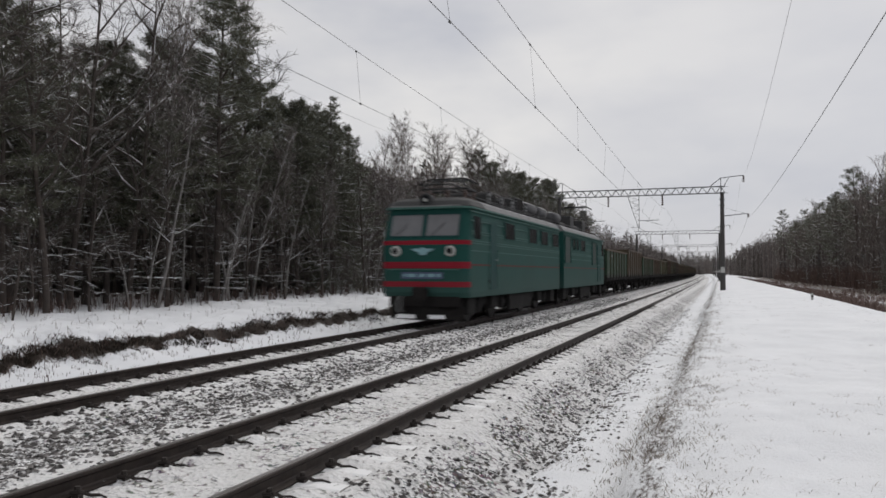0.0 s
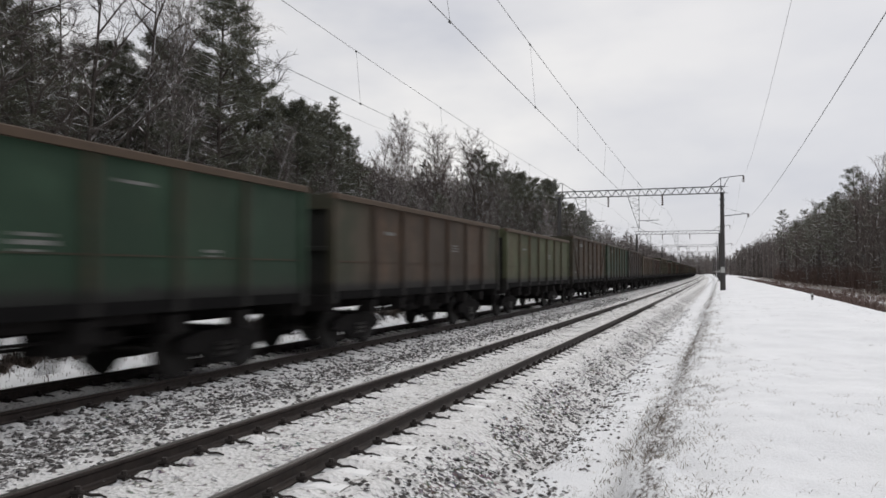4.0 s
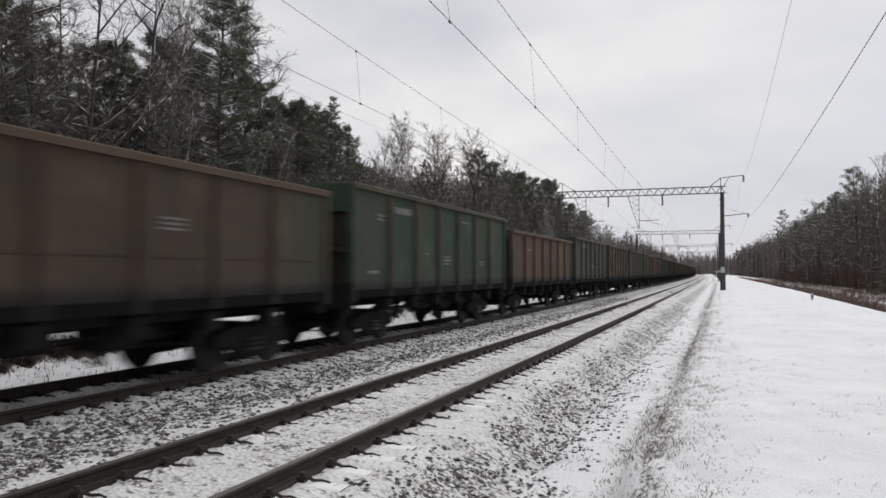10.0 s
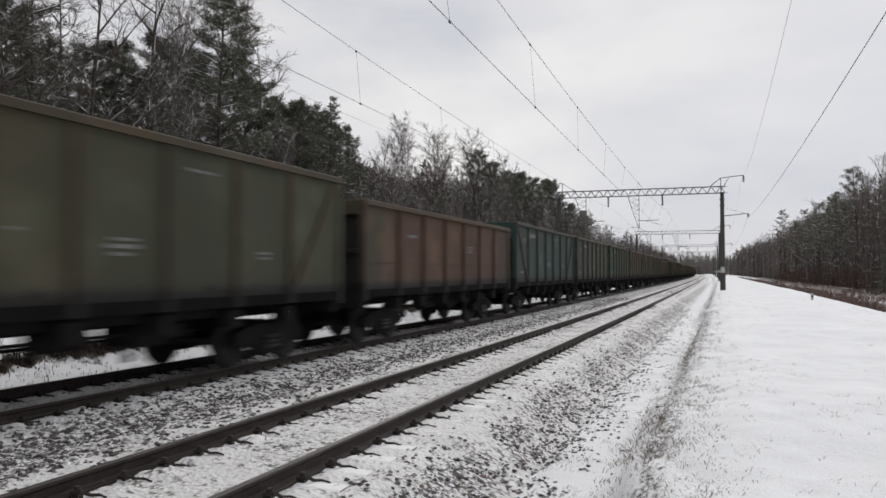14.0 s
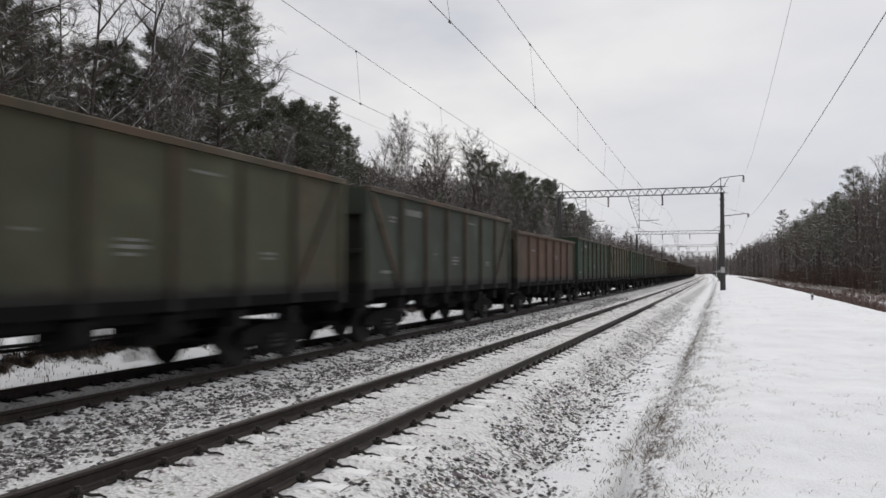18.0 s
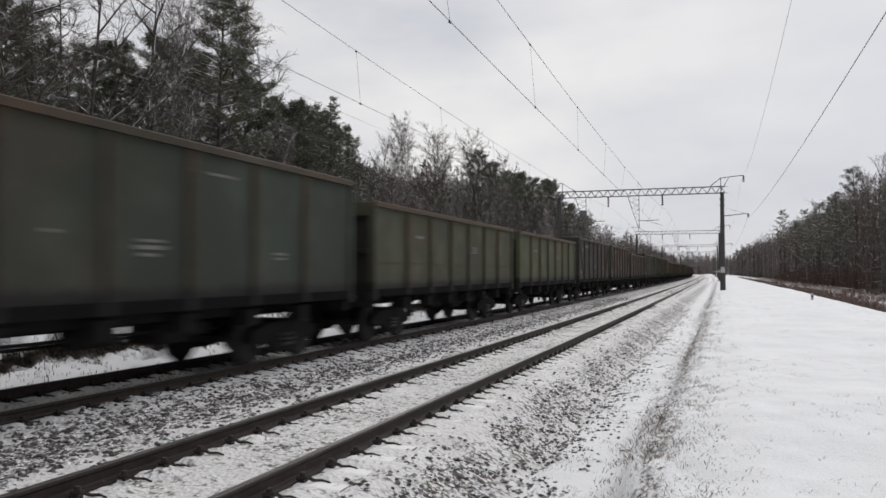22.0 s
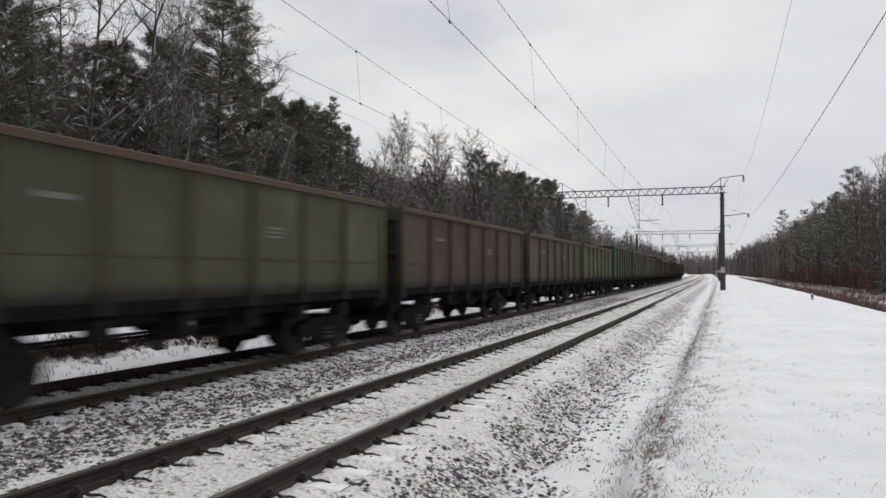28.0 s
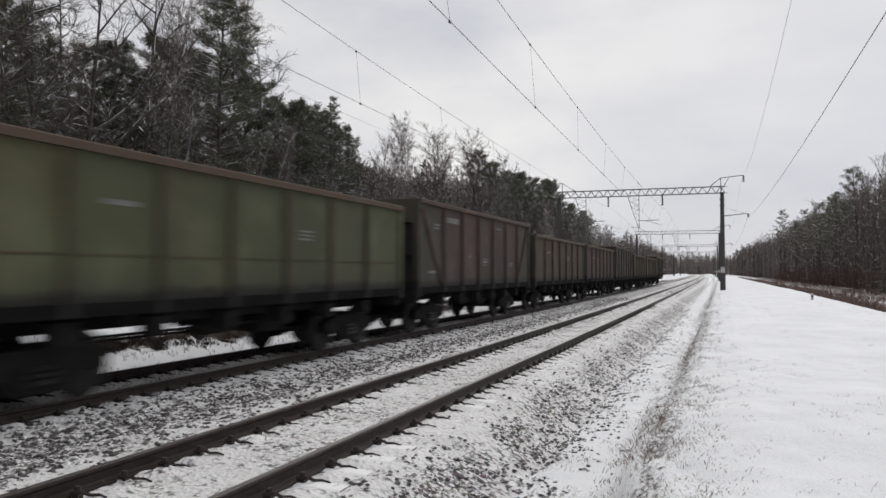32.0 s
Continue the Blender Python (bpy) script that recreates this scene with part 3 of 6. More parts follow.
    arm = Shape().pipe([(xl + 1.6, 0, zb + 0.65), (xl + 0.3, 0, zb + 1.5), (xl - 1.0, 0, zb + 1.5)], 0.03, 5).tube((xl + 0.3, 0, zb + 0.1), (xl + 0.3, 0, zb + 1.5), 0.03, 0.03, 5)
    part("feeder_bracket", arm, M_STEEL, g)
    arm = Shape().tube((xl, 0, 6.6), (xl - 2.1, 0, 6.62), 0.035, 0.03, 5)
    part("side_arm", arm, M_GALV, g)
    insulator(g, (xl - 2.0, 0, 6.6), 0.4)
    return g


for y_ in PORTALS:
    portal(y_)


def span_points(x, z, sag, a, b, n=14, z1=None, x1=None):
    """One span from (x1, z1) at a to (x, z) at b."""
    pts = []
    z1 = z if z1 is None else z1
    x1 = x if x1 is None else x1
    for i in range(n + 1):
        t = i / n
        y = a + (b - a) * t
        pts.append((x1 + (x - x1) * t + bend(y), y, z1 + (z - z1) * t - sag * 4 * t * (1 - t)))
    return pts


def strand(pts, r):
    """One unbroken wire through the points."""
    ring = [(math.cos(math.pi * k / 2.5) * r, math.sin(math.pi * k / 2.5) * r) for k in range(5)]
    return Shape().loft([[(x + c, y, z + d) for c, d in ring] for x, y, z in pts])


def wire(name, label, x, z, sag, r, z1=None, x1=None):
    pts = []
    for j, (a, b) in enumerate(zip(PORTALS, PORTALS[1:])):
        pts += span_points(x, z, sag, a, b, 14, *((z1, x1) if j == 0 else ()))[(1 if j else 0):]
    return tagged(part(name, strand(pts, r), M_WIRE), label, "wire", "wires of the overhead line")


def catenary(axis, label, z_first, z_hang, z_contact, z0, z1, sag, lift, droop):
    """Carrier wire, contact wire and droppers of one track."""
    c = thing("contact_line", label, "overhead line", "contact lines")
    m, k = [], []
    for j, (a, b) in enumerate(zip(PORTALS, PORTALS[1:])):
        pts = span_points(axis + 0.2, z_hang, sag, a, b, 24, z_first if j == 0 else None)
        za, zb = (z0, z1) if j % 2 == 0 else (z1, z0)
        cpts = [(axis + za + (zb - za) * i / 24 + bend(a + (b - a) * i / 24), a + (b - a) * i / 24, z_contact + (lift * (1 - i / 24) if j == 0 else 0) - (droop if j == 0 else 0.03) * 4 * (i / 24) * (1 - i / 24)) for i in range(25)]
        for i in range(2, 23, 2):
            d = part("dropper", Shape().tube(pts[i], cpts[i], 0.004, 0.004, 4), M_WIRE, c)
            for p in (pts[i], cpts[i]) if j == 0 else ():
                part("clamp", Shape().box(p[0] - 0.014, p[0] + 0.014, p[1] - 0.04, p[1] + 0.04, p[2] - 0.03, p[2] + 0.015, 0.006), M_STEEL, d)
        m += pts[(1 if j else 0):]
        k += cpts[(1 if j else 0):]
    part("messenger_wire", strand(m, 0.0068), M_WIRE, c, "sagging stranded carrier wire")
    part("contact_wire", strand(k, 0.0072), M_WIRE, c, "level copper contact wire")


catenary(AXIS_FAR, "carrier and contact wire over the far track", 9.0, 7.58, 6.03, 0.5, 0.0, 0.88, 0.31, -0.08)
catenary(AXIS_NEAR, "carrier and contact wire over the near track", 8.85, 7.24, 5.8, 0.76, -0.53, 1.0, 0.36, 0.21)
wire("feeder_wire", "thin grey feeder wire on the raised brackets", 1.7, 9.61, 1.56, 0.005, 9.77, 1.59)
wire("line_wire", "dark supply wire on the side arms", 2.25, 6.5, 0.65, 0.009, 6.35, 2.54)
wire("feeder_wire", "thin feeder wire beside the forest", -15.2, 10.0, 1.4, 0.006)
wire("line_wire", "supply wire running along the forest edge", -15.9, 6.6, 0.1, 0.006, 8.3)


def a_pole(x, y, h):
    """A wooden telegraph pole with a strut, crossarm and insulators."""
    p = thing("telegraph_pole", "weathered wooden pole with a strut and crossarm", "utility pole", "telegraph poles by the woods", at=(x, y, float(ground_height(np.array([x]), np.array([y]))[0])))
    part("pole", Shape().tube((0, 0, -0.4), (0.1, 0, h), 0.11, 0.08, 8), M_MAST, p)
    part("strut", Shape().tube((1.3, 0, -0.4), (0.15, 0, h * 0.9), 0.1, 0.08, 8), M_MAST, p)
    part("crossarm", Shape().box(-0.5, 0.75, -0.06, 0.06, h * 0.82, h * 0.82 + 0.1, 0.01), M_SLEEPER, p, "snow-topped crossarm")
    for dx in (-0.4, 0.62):
        part("pin_insulator", Shape().turned((dx, 0, h * 0.82 + 0.1), (dx, 0, h * 0.82 + 0.28), [(0, 0.03), (0.4, 0.05), (1, 0.03)], 8), M_POST, p)


for x_, y_, h_ in ((19.6, 180, 7.6), (18.8, 262, 7.0), (18.6, 340, 7.0), (18.2, 430, 7.0)):
    a_pole(x_, y_, h_)

marker = thing("marker_post", "short white marker post with a dark band in the snow", "marker post", at=(4.8, 47.0, 0.2))
part("post", Shape().turned((0, 0, -0.2), (0, 0, 0.45), [(0, 0.07), (0.9, 0.065), (1, 0.04)], 8), M_POST, marker)
part("band", Shape().turned((0, 0, 0.2), (0, 0, 0.3), [(0, 0.072), (1, 0.072)], 8), M_CLIP, marker)

# ---- the freight wagons ----
PAINTS = {
    "green": ("dark green", (0.0235, 0.0415, 0.0252), 0.28, None),
    "emerald": ("bright green", (0.0205, 0.0440, 0.0248), 0.22, None),
    "teal": ("teal green", (0.0272, 0.0529, 0.0469), 0.28, None),
    "lime": ("light green", (0.0665, 0.0733, 0.0378), 0.38, None),
    "olive": ("olive green", (0.0540, 0.0576, 0.0342), 0.45, None),
    "grey": ("grey green", (0.0355, 0.0438, 0.0325), 0.35, None),
    "brown": ("rusty brown", (0.0504, 0.0369, 0.0252), 0.6, (0.0378, 0.0432, 0.0252)),
    "maroon": ("dull maroon", (0.0499, 0.0340, 0.0287), 0.5, (0.0378, 0.0409, 0.0280)),
    "orange": ("orange brown", (0.0830, 0.0470, 0.0315), 0.6, (0.0450, 0.0450, 0.0288)),
    "tan": ("tan brown", (0.0605, 0.0491, 0.0325), 0.5, None),
    "violet": ("dark grey violet", (0.0340, 0.0295, 0.0280), 0.4, (0.0378, 0.0409, 0.0280)),
}
PAINT_MATS = {k: wagon_paint("paint_" + k, tuple(1.22 * c for c in v[1]), v[2], v[3]) for k, v in PAINTS.items()}
RIB_MATS = {k: wagon_paint("rib_" + k, tuple(0.6 * c + 0.4 * r for c, r in zip(v[1], (0.075, 0.05, 0.035))), 0.75) for k, v in PAINTS.items()}
# body paint darkened: the shade between wagons is put into the end walls' colour
M_END_SHADE = wagon_paint("end_wall_shade", (0.026, 0.026, 0.022), 0.3)
RIB_Y = (-4.33, -2.6, -0.865, 0.865, 2.6, 4.33)
HALF_L, SIDE_X, SILL_Z = 6.4, 1.5, 1.38


def rib_mesh(mat, top):
    s = Shape()
    w, d = 0.085, 0.085
    rings = []
    for z, k in ((SILL_Z - 0.2, 1.45), (SILL_Z + 0.25, 1.0), (top - 0.1, 0.9)):
        rings.append([(0, -w * k, z), (d, -w * 0.6 * k, z), (d, w * 0.6 * k, z), (0, w * k, z)])
    return s.loft(rings).mesh("rib", mat)


def wheelset(parent, y, r=0.475):
    w = part("wheelset", Shape().turned((-1.05, 0, 0), (1.05, 0, 0), [(0, 0.09), (0.06, 0.09), (0.07, 0.075), (0.93, 0.075), (0.94, 0.09), (1, 0.09)], 10), M_WHEEL, parent, at=(0, 0, r))
    w.matrix_parent_inverse = Matrix.Translation((0, y, 0))
    for s in (-1, 1):
        prof = [(0, 0.10), (0.02, r - 0.06), (0.05, r - 0.01), (0.45, r), (0.72, r + 0.005), (0.76, r + 0.028), (0.95, r + 0.026), (1, r - 0.06), (0.98, 0.1)]
        part("wheel", Shape().turned((s * 0.86, 0, 0), (s * 0.725, 0, 0), prof, 22), M_WHEEL, w)
    return w


def bogie(parent, y):
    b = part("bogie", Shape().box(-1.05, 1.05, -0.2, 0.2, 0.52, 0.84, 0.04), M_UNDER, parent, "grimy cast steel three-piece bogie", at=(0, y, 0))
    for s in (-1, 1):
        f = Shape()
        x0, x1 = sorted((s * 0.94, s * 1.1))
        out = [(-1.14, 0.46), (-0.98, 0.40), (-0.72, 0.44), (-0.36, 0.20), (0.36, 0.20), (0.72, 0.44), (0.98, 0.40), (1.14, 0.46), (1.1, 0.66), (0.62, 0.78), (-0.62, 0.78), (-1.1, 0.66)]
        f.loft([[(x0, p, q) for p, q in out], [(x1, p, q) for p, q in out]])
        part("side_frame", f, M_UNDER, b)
        sp = Shape().loft([[(s * 1.1, -0.24, z), (s * 1.1, 0.24, z), (s * (1.13 + k), 0.22, z), (s * (1.13 + k), -0.22, z)] for z, k in ((0.3, 0), (0.33, 0.05), (0.38, 0), (0.42, 0.05), (0.47, 0), (0.51, 0.05), (0.56, 0))])
        part("spring_nest", sp, M_WHEEL, b)
    for dy in (-0.925, 0.925):
        wheelset(b, dy)
    return b


def wagon(paint, brace, tall, marks):
    """A four-axle open gondola, centred on its origin at rail height."""
    tone, base, rust, edge = PAINTS[paint]
    TOP_Z = 3.80 if tall else 3.46
    mat, rib = PAINT_MATS[paint], RIB_MATS[paint]
    g = thing("gondola_wagon", f"{tone} {'high-sided' if tall else 'low-sided'} gondola wagon with rusty ribs" + (" and end braces" if brace else ""), "freight wagon", "wagons of the freight train")
    ribs = rib_mesh(rib, TOP_Z)
    for s in (-1, 1):
        side = Shape()
        x0, x1 = sorted((s * SIDE_X, s * (SIDE_X - 0.02)))
        side.box(x0, x1, -HALF_L + 0.1, HALF_L - 0.1, SILL_Z - 0.02, TOP_Z - 0.06)
        wall = part("side_wall", side, mat, g)
        if not tall:
            xa, xb = sorted((s * (SIDE_X - 0.002), s * (SIDE_X + 0.014)))
            for a, b in zip((-HALF_L + 0.16,) + RIB_Y, RIB_Y + (HALF_L - 0.16,)):
                part("pressed_seam", Shape().box(xa, xb, a + 0.1, b - 0.1, 2.0, 2.025), rib, wall)
        for y in RIB_Y:
            part("rib", ribs, None, wall, at=pose(s * SIDE_X, y, 0, 0, 0, 0 if s > 0 else 180))
        for e in (-1, 1):
            xa, xb = sorted((s * (SIDE_X - 0.12), s * (SIDE_X + 0.06)))
            ya, yb = sorted((e * HALF_L, e * (HALF_L - 0.16)))
            part("corner_post", Shape().box(xa, xb, ya, yb, SILL_Z - 0.28, TOP_Z - 0.06, 0.02), mat, wall)
            if brace:
                b = Shape()
                k = [(s * SIDE_X, e * 6.22, TOP_Z - 0.1), (s * SIDE_X, e * 6.04, TOP_Z - 0.1), (s * SIDE_X, e * 4.4, SILL_Z + 0.05), (s * SIDE_X, e * 4.57, SILL_Z + 0.05)]
                b.loft([k, [(s * (SIDE_X + 0.06), y, z) for _, y, z in k]])
                part("end_brace", b, rib, wall)
        # stencilled markings, worn to plain bars
        xm = s * (SIDE_X + 0.004)
        bars = ()
        if s > 0 and marks:
            bars = ((-3.45, TOP_Z - 0.42, 1.05, 0.17), (-4.85, TOP_Z - 0.62, 0.36, 0.06), (-4.85, TOP_Z - 0.72, 0.36, 0.05), (0.0, 2.24, 0.5, 0.045), (0.0, 2.14, 0.62, 0.06), (-0.05, 2.03, 0.36, 0.05), (-5.25, 1.78, 0.55, 0.08), (3.45, 2.12, 0.42, 0.05), (3.45, 2.03, 0.34, 0.045), (-1.75, 2.3, 0.2, 0.045), (1.7, TOP_Z - 0.4, 0.7, 0.05))
        elif s > 0:
            bars = ((1.6, 2.6, 0.55, 0.04), (1.6, 2.52, 0.5, 0.04), (1.6, 2.44, 0.55, 0.04), (-3.4, 2.75, 0.6, 0.08))
        for y, z, w, h in bars:
            xa, xb = sorted((xm, xm + s * 0.003))
            yy = y * s
            part("marking", Shape().box(xa, xb, yy - w / 2, yy + w / 2, z - h / 2, z + h / 2), M_WHITE, wall, "worn white stencil bar")
        xa, xb = sorted((s * (SIDE_X - 0.06), s * (SIDE_X + 0.085)))
        part("coaming", Shape().box(xa, xb, -HALF_L, HALF_L, TOP_Z - 0.08, TOP_Z + 0.05, 0.02), rib if tall else M_COAMING, g, "weathered top rail" if tall else "rusty top rail")
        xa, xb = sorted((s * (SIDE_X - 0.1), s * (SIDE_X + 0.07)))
        part("side_sill", Shape().box(xa, xb, -HALF_L + 0.25, HALF_L - 0.25, SILL_Z - 0.2, SILL_Z - 0.02), M_SILL, g, "black side sill")
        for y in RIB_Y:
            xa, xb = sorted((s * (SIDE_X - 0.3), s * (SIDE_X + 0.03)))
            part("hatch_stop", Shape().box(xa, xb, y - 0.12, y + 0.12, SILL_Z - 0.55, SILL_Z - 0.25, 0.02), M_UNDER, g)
    for e in (-1, 1):
        ya, yb = sorted((e * (HALF_L - 0.2), e * (HALF_L - 0.17)))
        wall = part("end_wall", Shape().box(-SIDE_X + 0.02, SIDE_X - 0.02, ya, yb, SILL_Z - 0.1, TOP_Z - 0.06), M_END_SHADE, g)
        for z in (2.3,):
            za, zb = sorted((e * (HALF_L - 0.17), e * (HALF_L - 0.06)))
            part("end_rib", Shape().box(-SIDE_X + 0.12, SIDE_X - 0.12, za, zb, z - 0.05, z + 0.05, 0.02), M_END_SHADE, wall)
        ya, yb = sorted((e * (HALF_L - 0.2), e * HALF_L))
        part("end_coaming", Shape().box(-SIDE_X + 0.06, SIDE_X - 0.06, ya, yb, TOP_Z - (0.62 if tall else 0.3), TOP_Z + 0.04, 0.02), mat, g)
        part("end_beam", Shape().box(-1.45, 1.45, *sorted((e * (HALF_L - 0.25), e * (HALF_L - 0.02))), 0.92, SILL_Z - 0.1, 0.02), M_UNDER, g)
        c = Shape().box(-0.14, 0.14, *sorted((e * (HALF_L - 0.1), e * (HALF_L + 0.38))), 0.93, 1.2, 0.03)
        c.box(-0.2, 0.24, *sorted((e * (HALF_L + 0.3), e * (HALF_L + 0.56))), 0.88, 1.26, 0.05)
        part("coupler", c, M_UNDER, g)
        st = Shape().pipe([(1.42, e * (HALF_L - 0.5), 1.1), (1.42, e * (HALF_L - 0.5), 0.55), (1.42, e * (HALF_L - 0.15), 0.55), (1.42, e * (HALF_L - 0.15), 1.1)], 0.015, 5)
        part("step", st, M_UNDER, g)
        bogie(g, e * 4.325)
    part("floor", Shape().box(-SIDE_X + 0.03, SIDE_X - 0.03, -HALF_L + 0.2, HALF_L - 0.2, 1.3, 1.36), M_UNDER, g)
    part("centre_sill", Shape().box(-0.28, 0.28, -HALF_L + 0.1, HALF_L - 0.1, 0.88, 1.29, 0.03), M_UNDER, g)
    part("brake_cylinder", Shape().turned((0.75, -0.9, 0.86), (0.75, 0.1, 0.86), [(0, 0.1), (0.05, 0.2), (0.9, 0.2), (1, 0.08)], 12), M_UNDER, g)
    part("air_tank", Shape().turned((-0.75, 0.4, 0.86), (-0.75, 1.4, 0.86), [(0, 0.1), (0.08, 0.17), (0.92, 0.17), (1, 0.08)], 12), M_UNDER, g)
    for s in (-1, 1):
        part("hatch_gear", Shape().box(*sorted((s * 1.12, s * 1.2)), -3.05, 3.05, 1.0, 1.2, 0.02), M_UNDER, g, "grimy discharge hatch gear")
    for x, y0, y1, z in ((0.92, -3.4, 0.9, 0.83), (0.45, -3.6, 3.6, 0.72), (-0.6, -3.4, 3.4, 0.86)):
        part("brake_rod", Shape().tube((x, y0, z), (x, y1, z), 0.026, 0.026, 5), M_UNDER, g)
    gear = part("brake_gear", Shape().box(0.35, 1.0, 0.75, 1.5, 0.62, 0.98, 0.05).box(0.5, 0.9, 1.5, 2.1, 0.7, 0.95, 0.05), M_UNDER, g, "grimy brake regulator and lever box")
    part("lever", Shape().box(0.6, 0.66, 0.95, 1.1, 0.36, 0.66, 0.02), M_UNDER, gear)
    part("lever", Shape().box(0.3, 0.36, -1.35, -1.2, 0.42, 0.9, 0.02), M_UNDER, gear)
    return g


# first to last: paint, end braces, high sides, markings
CONSIST = [
    ("emerald", 0, 0, 1), ("tan", 1, 1, 1), ("emerald", 0, 0, 1), ("brown", 0, 0, 0), ("lime", 0, 0, 0), ("brown", 1, 1, 1),
    ("green", 0, 1, 1), ("violet", 1, 1, 1), ("tan", 0, 0, 0), ("maroon", 0, 0, 0), ("olive", 1, 1, 1), ("brown", 0, 0, 0),
    ("green", 0, 1, 1), ("orange", 0, 0, 0), ("grey", 0, 1, 1), ("brown", 1, 1, 1), ("grey", 0, 1, 1), ("olive", 1, 1, 1),
    ("orange", 0, 0, 0), ("teal", 1, 1, 1), ("grey", 0, 1, 1), ("green", 0, 1, 1), ("tan", 1, 1, 1), ("olive", 1, 1, 1),
    ("grey", 1, 1, 1), ("orange", 0, 0, 0), ("green", 0, 1, 1), ("olive", 1, 1, 1), ("emerald", 0, 1, 1), ("grey", 0, 1, 1),
    ("olive", 0, 0, 0), ("lime", 0, 0, 0), ("violet", 1, 1, 1), ("brown", 1, 1, 1), ("maroon", 0, 0, 0), ("olive", 1, 1, 1),
    ("green", 0, 1, 1), ("brown", 1, 1, 1), ("lime", 0, 0, 0), ("maroon", 0, 0, 0), ("tan", 0, 0, 0), ("lime", 0, 0, 0),
    ("emerald", 0, 1, 1), ("olive", 1, 1, 1), ("lime", 0, 0, 0), ("maroon", 1, 1, 1), ("brown", 0, 0, 0), ("maroon", 0, 0, 0),
    ("violet", 1, 1, 1), ("brown", 0, 0, 0), ("tan", 0, 0, 0), ("grey", 0, 1, 1),
]
PITCH_WAGON = 13.92
wagons, models = [], {}
for kind_ in CONSIST:
    if kind_ not in models:
        models[kind_] = wagon(*kind_)
        wagons.append(models[kind_])
    else:
        wagons.append(copy_thing(models[kind_], Matrix.Identity(4)))

# ---- the electric locomotive: two sections back to back ----
M_LOCO = loco_paint("loco_green", (0.0085, 0.058, 0.0485), 0.3)
M_LOUVRE = plain("louvre_grey_green", (0.016, 0.044, 0.036), (0.010, 0.03, 0.025), 0.7)
M_LOCO_FRONT = loco_paint("loco_front_green", (0.005, 0.044, 0.042), 0.2)
M_LOCO_RED = loco_paint("loco_red", (0.21, 0.007, 0.018), 0.15)
M_LOCO_LINE = loco_paint("loco_red_line", (0.11, 0.02, 0.018), 0.1)
M_LOCO_ROOF = snowy("loco_roof_grey", (0.22, 0.22, 0.22), (0.13, 0.13, 0.13), cover=0.62, lo=0.7, hi=0.95, scale=2)
M_TANK = snowy("roof_tank_paint", (0.095, 0.095, 0.098), (0.04, 0.04, 0.042), cover=0.5, lo=0.75, hi=0.98, scale=1.5)
M_GEAR = plain("dusty_running_gear", (0.03, 0.029, 0.028), (0.012, 0.011, 0.011), 0.95, scale=1.5, spec=0.1)
M_LOCO_DARK = plain("loco_roof_dark", (0.05, 0.05, 0.05), (0.025, 0.025, 0.025), 0.8)
M_LOCO_BAND = plain("loco_pale_line", (0.07, 0.15, 0.13), (0.03, 0.085, 0.07), 0.6)
M_CHROME = plain("lamp_rim", (0.3, 0.31, 0.31), (0.18, 0.18, 0.18), 0.35, 0.6)
M_EMBLEM = plain("emblem_pale_blue", (0.22, 0.37, 0.40), (0.14, 0.25, 0.28), 0.5)
M_PLATE = plain("plate_blue_grey", (0.07, 0.09, 0.15), (0.04, 0.055, 0.1), 0.5)


def glass_material(name, tint, rough=0.08, spec=0.5):
    m = Mat(name, rough, 0.0, spec)
    m.color(m.ramp(m.noise(2, 3), [(0.2, tuple(0.7 * v for v in tint)), (0.8, tint)]))
    return m.m


M_PANE = glass_material("dark_window", (0.007, 0.008, 0.009), 0.25, 0.1)
M_SCREEN = glass_material("windscreen_glass", (0.13, 0.13, 0.135))
L_HALF, L_X = 7.47, 1.58


def outline(inset, nose, back, r=0.35):
    """Plan of the body: rounded at the cab end (-y), square at the other."""
    x, y0, y1 = L_X - inset, -L_HALF + nose, L_HALF - back
    pts = [(x, y1), (-x, y1)]
    for k in range(5):
        a = math.pi / 2 * k / 4
        pts.append((-x + r - r * math.cos(a), y0 + r - r * math.sin(a)))
    for k in range(5):
        a = math.pi / 2 * (1 - k / 4)
        pts.append((x - r + r * math.cos(a), y0 + r - r * math.sin(a)))
    return pts


